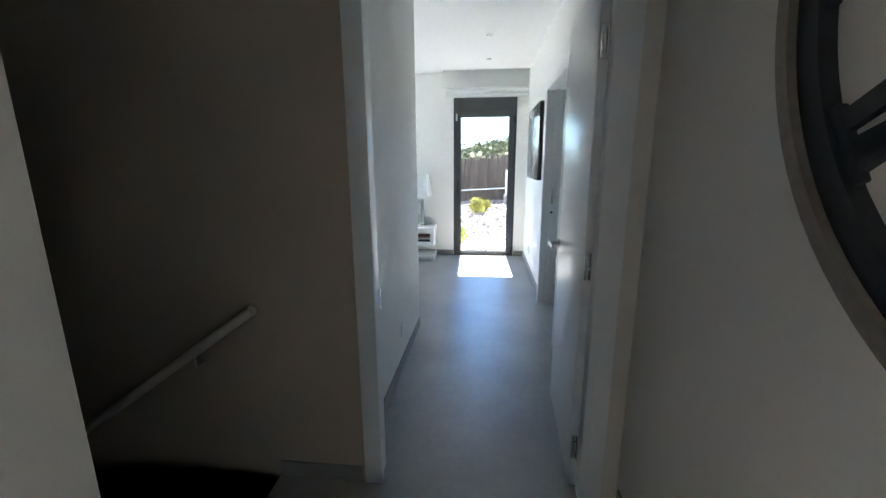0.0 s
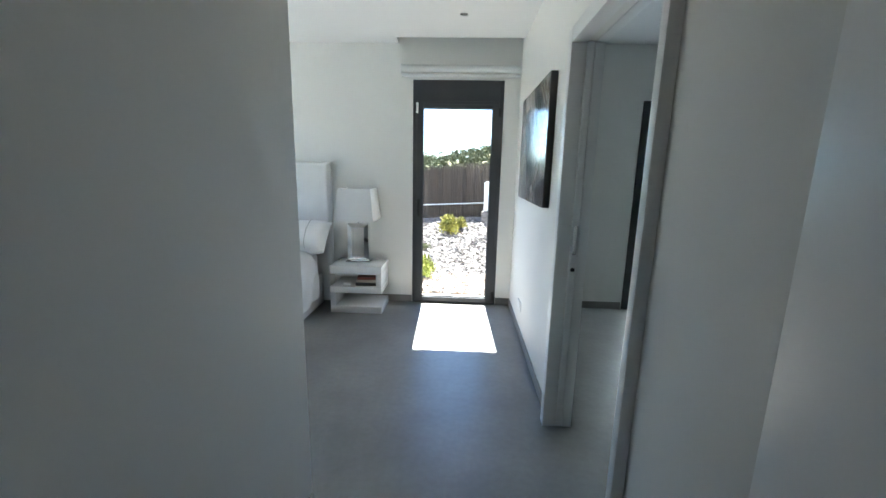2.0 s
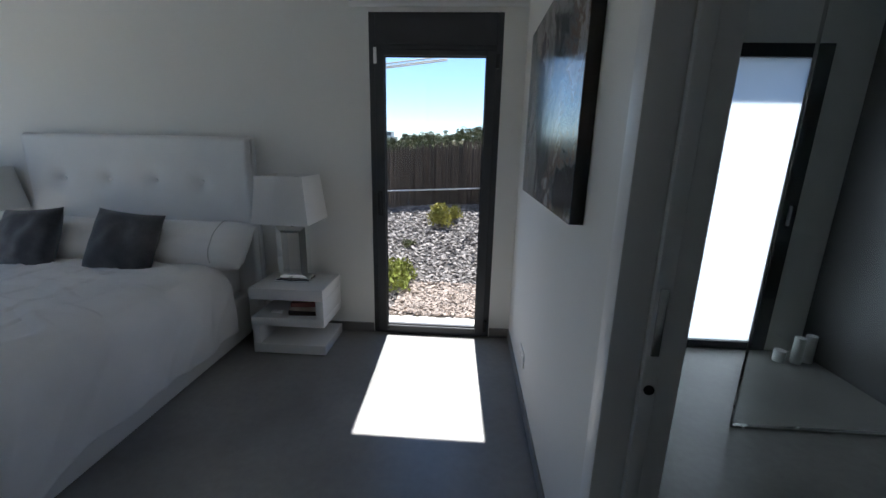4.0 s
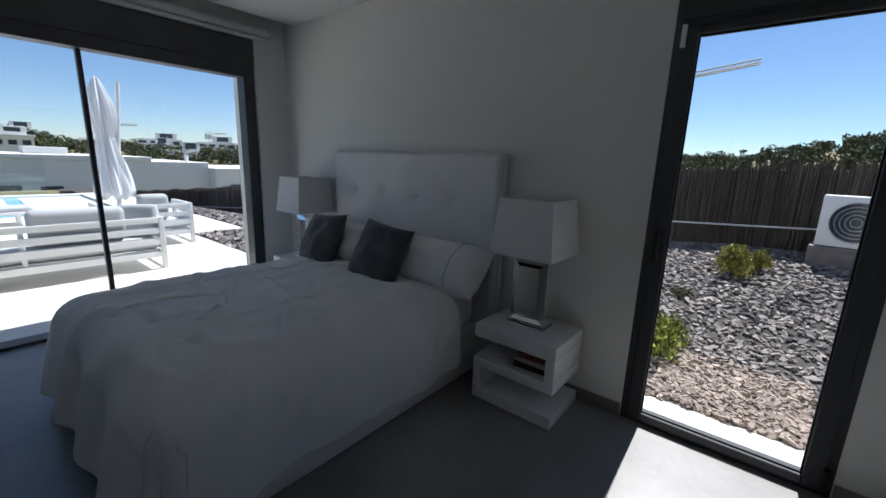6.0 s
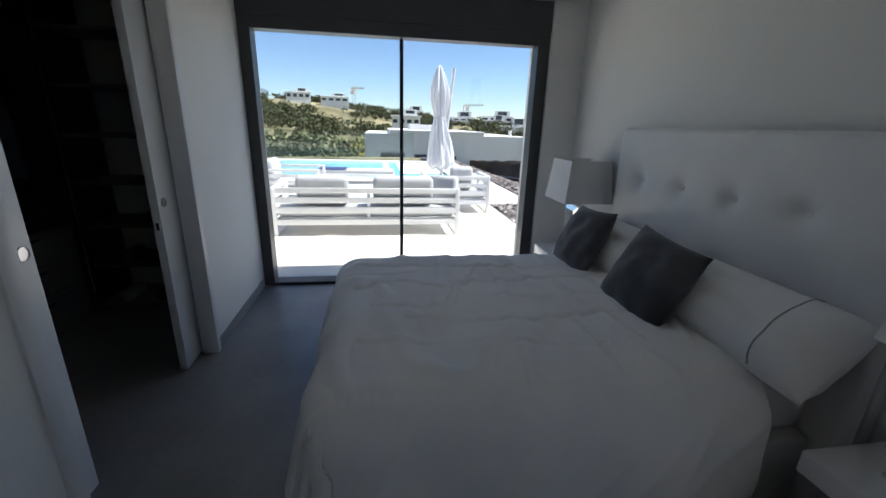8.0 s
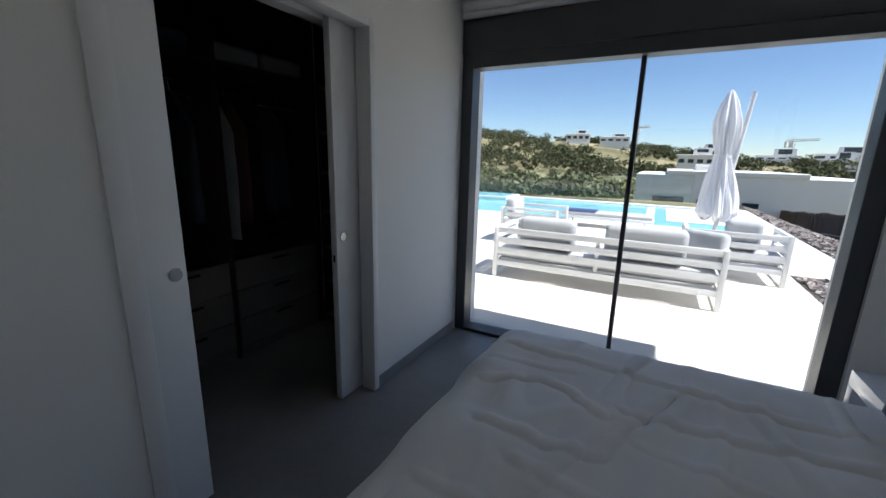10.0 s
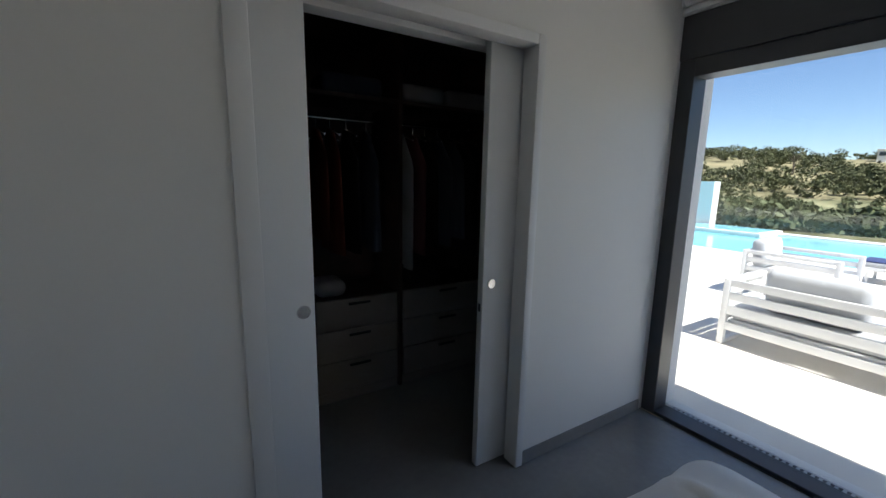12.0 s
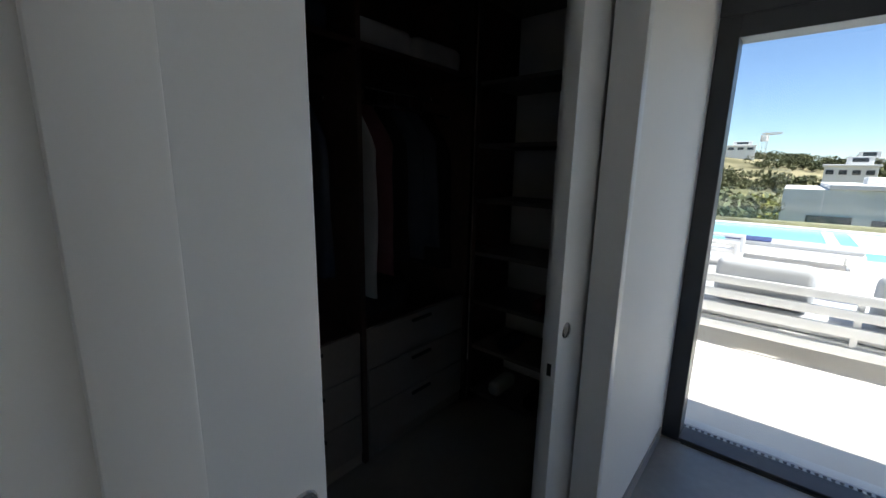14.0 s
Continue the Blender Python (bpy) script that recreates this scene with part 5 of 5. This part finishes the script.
# ---- hall ----
def clock():
    cy, cz, r = 0.062, 1.74, 0.72
    d = thing("wall_clock", (E, cy, cz), "huge round wall clock with dark numerals and wooden rim", "clock")
    wood = mk("weathered wood rim", (0.20, 0.165, 0.13), 0.6, var=0.2, scale=6, fine=60, bump=0.2)
    iron = mk("blackened iron", (0.02, 0.02, 0.021), 0.55, var=0.2, scale=10, fine=80, bump=0.1)

    def ring(r0, r1, t):
        b = B()
        n = 96
        for i in range(n):
            a0, a1 = 2 * math.pi * i / n, 2 * math.pi * (i + 1) / n
            q = []
            for x in (0, -t):
                for rr, a in ((r0, a0), (r0, a1), (r1, a1), (r1, a0)):
                    q.append(b.verts.new((x, rr * math.cos(a), rr * math.sin(a))))
            b.faces.new(q[4:])
            b.faces.new((q[0], q[1], q[5], q[4]))
            b.faces.new((q[2], q[3], q[7], q[6]))
        bmesh.ops.remove_doubles(b, verts=b.verts, dist=1e-5)
        return b

    part("rim", ring(r - 0.028, r, 0.045), wood, d, "weathered wooden rim")
    part("band", ring(r - 0.075, r - 0.030, 0.030), iron, d, "black iron band")
    part("inner_ring", ring(r * 0.52, r * 0.56, 0.025), iron, d)
    for k, s in enumerate(("XII", "I", "II", "III", "IV", "V", "VI", "VII", "VIII", "IX", "X", "XI")):
        a = math.pi / 2 - k * math.pi / 6
        b = B()
        rot = Matrix.Rotation(a - math.pi / 2, 4, "X")
        wpos = -0.03 * len(s)
        for ch in s:
            lean = {"I": (0,), "V": (0.18, -0.18), "X": (0.25, -0.25)}[ch]
            for le in lean:
                v0 = len(b.verts)
                bx(b, -0.02, wpos + 0.008, r * 0.57, -0.006, wpos + 0.042, r * 0.89)
                b.verts.ensure_lookup_table()
                for v in b.verts[v0:]:
                    v.co.y += le * (v.co.z - r * 0.73) * 0.6
            wpos += 0.06
        for ra, rb in ((0.565, 0.595), (0.865, 0.897)):
            bx(b, -0.022, -0.03 * len(s) - 0.008, r * ra, -0.005, 0.03 * len(s) + 0.008, r * rb, 0.003, 1)
        bmesh.ops.transform(b, matrix=rot, verts=b.verts)
        part("numeral", b, iron, d, "black roman numeral")
    hb = B()
    bx(hb, -0.03, -0.012, -0.05, -0.024, 0.012, r * 0.40)
    part("hour_hand", hb, iron, d)
    mb_ = B()
    bx(mb_, -0.038, -0.10, -0.010, -0.032, r * 0.5, 0.010)
    part("minute_hand", mb_, iron, d)
    part("hub", cyl(B(), (0, 0, 0), (-0.045, 0, 0), 0.03), iron, d)
    sp = B()
    for a in range(4):
        rot = Matrix.Rotation(a * math.pi / 2 + math.pi / 4, 4, "X")
        v0 = len(sp.verts)
        bx(sp, -0.016, -0.008, 0.02, -0.006, 0.008, r * 0.54)
        sp.verts.ensure_lookup_table()
        bmesh.ops.transform(sp, matrix=rot, verts=sp.verts[v0:])
    part("spokes", sp, iron, d)


clock()


def handrail():
    d = thing("handrail", (-0.59, 1.34, 0.82), "pale handrail sloping down beside the stairs", "handrail")
    mw = mk("pale painted rail", (0.70, 0.62, 0.53), 0.4, var=0.05, scale=5, fine=90, bump=0.05)
    k = 0.70
    part("rail", cyl(B(), (0, 0, 0), (-2.4, 0, -2.4 * k), 0.021, n=18), mw, d)
    for x in (-0.28, -1.3, -2.2):
        b = B()
        cyl(b, (x, 0, x * k - 0.02), (x, 0, x * k - 0.075), 0.006, n=10)
        cyl(b, (x, 0, x * k - 0.072), (x, 0.055, x * k - 0.072), 0.006, n=10)
        part("bracket", b, mw, d)


handrail()
ss = B()
for i in range(9):
    bx(ss, -0.575 - 0.27 * (i + 1), 0.42, -0.18 * (i + 2) - 0.1, -0.575 - 0.27 * i, 1.40, -0.18 * (i + 1))
structure("stairs", ss, M_floor, "grey microcement stairs leading down", "stairs")
# frame for the invented west opening that lights the hall
wf = B()
for a in ((-4.03, -2.1, 0.05, -3.97, -2.04, 2.45), (-4.03, 0.09, 0.05, -3.97, 0.15, 2.45), (-4.03, -2.04, 2.39, -3.97, 0.09, 2.45), (-4.03, -2.04, 0.05, -3.97, 0.09, 0.11)):
    bx(wf, *a, bev=0.003)
structure("window_added", wf, M_alu, "anthracite frame of the unseen window added to light the hall", "window")


# ---- walk-in closet ----
def drawer_unit(x0, x1, label):
    d = thing("drawer_unit", ((x0 + x1) / 2, 1.77, 0), label, "drawers", "closet drawers")
    w = (x1 - x0) / 2
    part("carcass", box(-w, -0.25, 0.0, w, 0.205, 0.72, bev=0.003), M_dark, d)
    part("plinth", box(-w, 0.205, 0.0, w, 0.215, 0.065), M_drawer, d)
    for i in range(3):
        z0 = 0.075 + i * 0.215
        f = part("drawer_front", box(-w + 0.004, 0.207, z0, w - 0.004, 0.228, z0 + 0.209, bev=0.002), M_drawer, d)
        part("handle", box(-0.075, 0.228, z0 + 0.165, 0.075, 0.240, z0 + 0.182, bev=0.003), M_black, f, "slim black handle")


drawer_unit(-2.33, -1.76, "taupe three-drawer unit in the closet")
drawer_unit(-3.12, -2.37, "wide taupe three-drawer unit in the closet")
drawer_unit(-1.72, -1.15, "taupe three-drawer unit in the closet")
def wardrobe():
    d = thing("wardrobe", (-2.14, 1.76, 0), "dark wooden open wardrobe with top shelf and uprights", "wardrobe")
    obs = [part("upright", box(x - 0.012, 1.52, 0.0, x + 0.012, 2.0, 2.43), M_dark) for x in (-3.16, -2.35, -1.74, -1.13)]
    obs.append(part("back_panel", box(-3.15, 1.505, 0.72, -1.13, 1.518, 2.43), M_dark))
    for xa, xb in ((-3.147, -2.363), (-2.337, -1.753), (-1.727, -1.143)):
        obs.append(part("top_shelf", box(xa, 1.52, 1.98, xb, 1.998, 2.005, bev=0.002), M_dark))
    obs.append(part("top_panel", box(-3.17, 1.505, 2.432, -1.12, 2.0, 2.457), M_dark))
    place(d, obs)


wardrobe()


def shelf_unit():
    d = thing("shelf_unit", (-3.37, 2.4, 0), "dark wooden shoe shelves on the closet wall", "shelf")
    obs = []
    for y in (2.02, 2.60, 2.80):
        obs.append(part("side_panel", box(-3.58, y - 0.012, 0, -3.18, y + 0.012, 2.45), M_dark))
    for z in (0.05, 0.36, 0.66, 0.97, 1.29, 1.61, 1.95, 2.40):
        obs.append(part("shelf", box(-3.58, 2.032, z, -3.18, 2.588, z + 0.022), M_drawer))
    place(d, obs)


shelf_unit()
for xa, xb in ((-3.14, -2.37), (-2.33, -1.76), (-1.72, -1.15)):
    rl = part("clothes_rail", cyl(B(), (xa, 1.76, 1.88), (xb, 1.76, 1.88), 0.013), M_chrome)
    tagged(rl, "steel clothes rail under the top shelf", "rail", "closet rails")


def garment(x, material, length, label, seed, width=0.42):
    d = thing("garment", (x, 1.76, 1.88), label, "clothes", "hanging clothes")

    def fn(u, v):
        a = u * 2 * math.pi
        sh = min(1.0, 0.25 + 3.2 * v)
        wob = 1 + 0.12 * math.sin(5 * a + seed) * v + 0.1 * noise.noise(Vector((a * 2, v * 3, seed)))
        return (0.028 * (0.7 + v) * math.cos(a) * wob, 0.5 * width * sh * math.sin(a) * wob, -0.06 - 0.02 * abs(math.sin(a)) - v * length)

    grid_mesh("cloth", fn, 28, 16, material, d)
    h = B()
    cyl(h, (0, 0, 0.01), (0, 0, -0.07), 0.003, n=8)
    cyl(h, (0, -0.2, -0.12), (0, 0, -0.07), 0.006, n=8)
    cyl(h, (0, 0.2, -0.12), (0, 0, -0.07), 0.006, n=8)
    part("hanger", h, M_chrome, d)


cloths = [mk(n, c, 0.9, var=0.1, scale=6, fine=200, bump=0.2, spec=0.1) for n, c in (("white cloth", (0.42, 0.42, 0.42)), ("dusty pink cloth", (0.17, 0.07, 0.075)), ("slate blue cloth", (0.065, 0.075, 0.10)), ("rust cloth", (0.20, 0.055, 0.03)), ("black cloth", (0.02, 0.02, 0.022)))]
for x, k, ln, lb in ((-2.46, 0, 0.95, "long white shirt on a hanger"), (-2.56, 1, 0.85, "dusty pink blouse on a hanger"), (-2.66, 4, 0.8, "black top on a hanger"), (-2.77, 2, 0.80, "slate blue shirt on a hanger"),
                     (-2.88, 2, 0.75, "slate blue jacket on a hanger"), (-3.0, 4, 0.9, "black coat on a hanger"), (-1.86, 3, 0.7, "rust orange top on a hanger"), (-1.95, 3, 0.8, "rust orange dress on a hanger"), (-2.06, 4, 0.8, "black shirt on a hanger"), (-2.2, 2, 0.8, "slate blue shirt on a hanger")):
    garment(x, cloths[k], ln, lb, x * 7)
for x, k, w in ((-2.55, 0, 0.34), (-2.92, 0, 0.36), (-2.05, 2, 0.4)):
    o = part("folded_clothes", soft_box(x - w / 2, 1.66, 2.005, x + w / 2, 1.96, 2.13, 0.04), cloths[k])
    tagged(o, "folded garments stacked on the top shelf", "clothes")
o = part("folded_clothes", soft_box(-1.98, 1.72, 0.72, -1.72 - 0.06, 1.96, 0.83, 0.05), cloths[0])
tagged(o, "white folded cloth on the drawers", "clothes")
o = part("handbag", soft_box(-2.75, 1.68, 0.72, -2.42, 1.92, 0.93, 0.06), cloths[4])
tagged(o, "black handbag on the drawers", "bag")
for i, (y, z) in enumerate(((2.15, 0.072), (2.40, 0.072), (2.2, 0.382), (2.42, 0.682))):
    o = part("shoe", soft_box(-3.42, y, z, -3.19, y + 0.09, z + 0.09, 0.035), cloths[(0, 4, 2, 1)[i]])
    tagged(o, ("pale shoe", "black shoe", "slate blue shoe", "pink shoe")[i] + " standing on the closet shelf", "shoe", "shoes")


# ---- bathroom ----
def toilet():
    d = thing("toilet", (1.36, 5.86, 0.22), "white wall-hung toilet with closed lid", "toilet")

    def fn(u, v):
        a = u * 2 * math.pi
        r = (0.55 + 0.45 * v ** 0.6)
        y = -0.27 + 0.27 * math.sin(a) * r
        return (0.18 * math.cos(a) * r, min(-0.004, y - 0.0), v * 0.19)

    grid_mesh("bowl", fn, 40, 12, M_gloss, d)
    b = B()
    bmesh.ops.create_cone(b, cap_ends=True, segments=40, radius1=0.185, radius2=0.182, depth=0.03, matrix=Matrix.Translation((0, -0.27, 0.205)) @ Matrix.Diagonal((1, 1.42, 1, 1)))
    part("lid", b, M_gloss, d)


toilet()
bd = B()
bx(bd, 1.02, N - 0.008, 0, 2.07, N + 0.002, 0.075)
structure("baseboard", bd, M_skirt, "grey bathroom skirting", "baseboard")


def shower_screen():
    d = thing("shower_screen", (2.4, 4.945, 0), "frameless clear glass shower screen with slim rail", "shower screen")
    obs = []
    p = part("panel", box(2.005, 4.94, 0.01, 3.09, 4.95, 2.1), M_glass)
    p.visible_shadow = False
    obs.append(p)
    obs.append(part("edge_profile", box(2.000, 4.937, 0.0, 2.006, 4.953, 2.1), M_chrome))
    obs.append(part("threshold", box(2.006, 4.932, 0.0, 3.09, 4.958, 0.012), M_chrome))
    place(d, obs)


shower_screen()


def vanity():
    d = thing("vanity", (2.85, 3.0, 0), "dark wooden bathroom vanity with pale top", "vanity")
    obs = [part("cabinet", box(2.62, 2.10, 0.35, 3.09, 3.85, 0.80, bev=0.004), M_dark), part("worktop", box(2.60, 2.08, 0.80, 3.09, 3.87, 0.85, bev=0.006), M_coping)]
    obs.append(part("basin", bx(B(), 2.66, 2.7, 0.85, 3.03, 3.3, 0.97, 0.05, 4), M_gloss, label="white basin"))
    place(d, obs)
    m = part("wall_mirror", box(3.075, 2.3, 1.05, 3.095, 3.8, 2.0, bev=0.003), M_mirror)
    tagged(m, "large frameless mirror above the vanity", "mirror")


vanity()
structure("wall_shower", box(3.05, 4.96, 0.0, 3.098, N - 0.002, CEIL - 0.002), mk("dark grey shower tile", (0.10, 0.10, 0.098), 0.35, var=0.12, scale=3, fine=40, bump=0.1), "dark grey tiled shower wall", "wall")
for x, y, h, r, lb in ((2.90, 5.70, 0.19, 0.034, "white bottle standing on the shower floor"), (2.99, 5.72, 0.20, 0.034, "white bottle standing on the shower floor"), (2.80, 5.72, 0.08, 0.038, "small white jar on the shower floor")):
    b = B()
    cyl(b, (x, y, 0), (x, y, h), r, r * 0.95, n=20)
    o = part("bottle", b, M_plastic)
    tagged(o, lb, "bottle", "toiletries")


# ---- bedside details ----
M_cover = [mk(n, c, 0.45, var=0.06, scale=8, fine=120, bump=0.05) for n, c in (("dark book cover", (0.05, 0.04, 0.04)), ("red brown book cover", (0.20, 0.06, 0.05)), ("cream book cover", (0.55, 0.50, 0.42)))]
M_paper = mk("book pages", (0.66, 0.62, 0.54), 0.85, var=0.08, scale=30, fine=300, bump=0.1)


def book(x, y, z, w, dp, h, turn, k, label):
    d = thing("book", (0, 0, 0), label, "book", "stacked books")
    c = B()
    bx(c, -w / 2, -dp / 2, 0, w / 2, dp / 2, 0.003)
    bx(c, -w / 2, -dp / 2, h - 0.003, w / 2, dp / 2, h)
    bx(c, -w / 2, -dp / 2, 0.003, -w / 2 + 0.003, dp / 2, h - 0.003)
    part("cover", c, M_cover[k], d)
    part("pages", box(-w / 2 + 0.004, -dp / 2 + 0.004, 0.003, w / 2 - 0.004, dp / 2 - 0.004, h - 0.003), M_paper, d)
    d.matrix_world = pose(x, y, z, 0, 0, turn)


for bxc, sgn in ((-0.55, 1),):
    book(bxc, 5.60, 0.265, 0.17, 0.24, 0.032, 94, 0, "dark hardback book lying on the nightstand shelf")
    book(bxc + 0.005, 5.60, 0.297, 0.16, 0.23, 0.025, 88, 2, "cream paperback book on top of another")
    book(bxc, 5.61, 0.322, 0.155, 0.22, 0.028, 97, 1, "red-brown hardback book on the stack")
rc = part("small_ornament", bx(B(), -0.80, 5.53, 0.265, -0.72, 5.57, 0.285, 0.008, 3), M_plastic)
tagged(rc, "small white remote on the nightstand shelf", "remote")
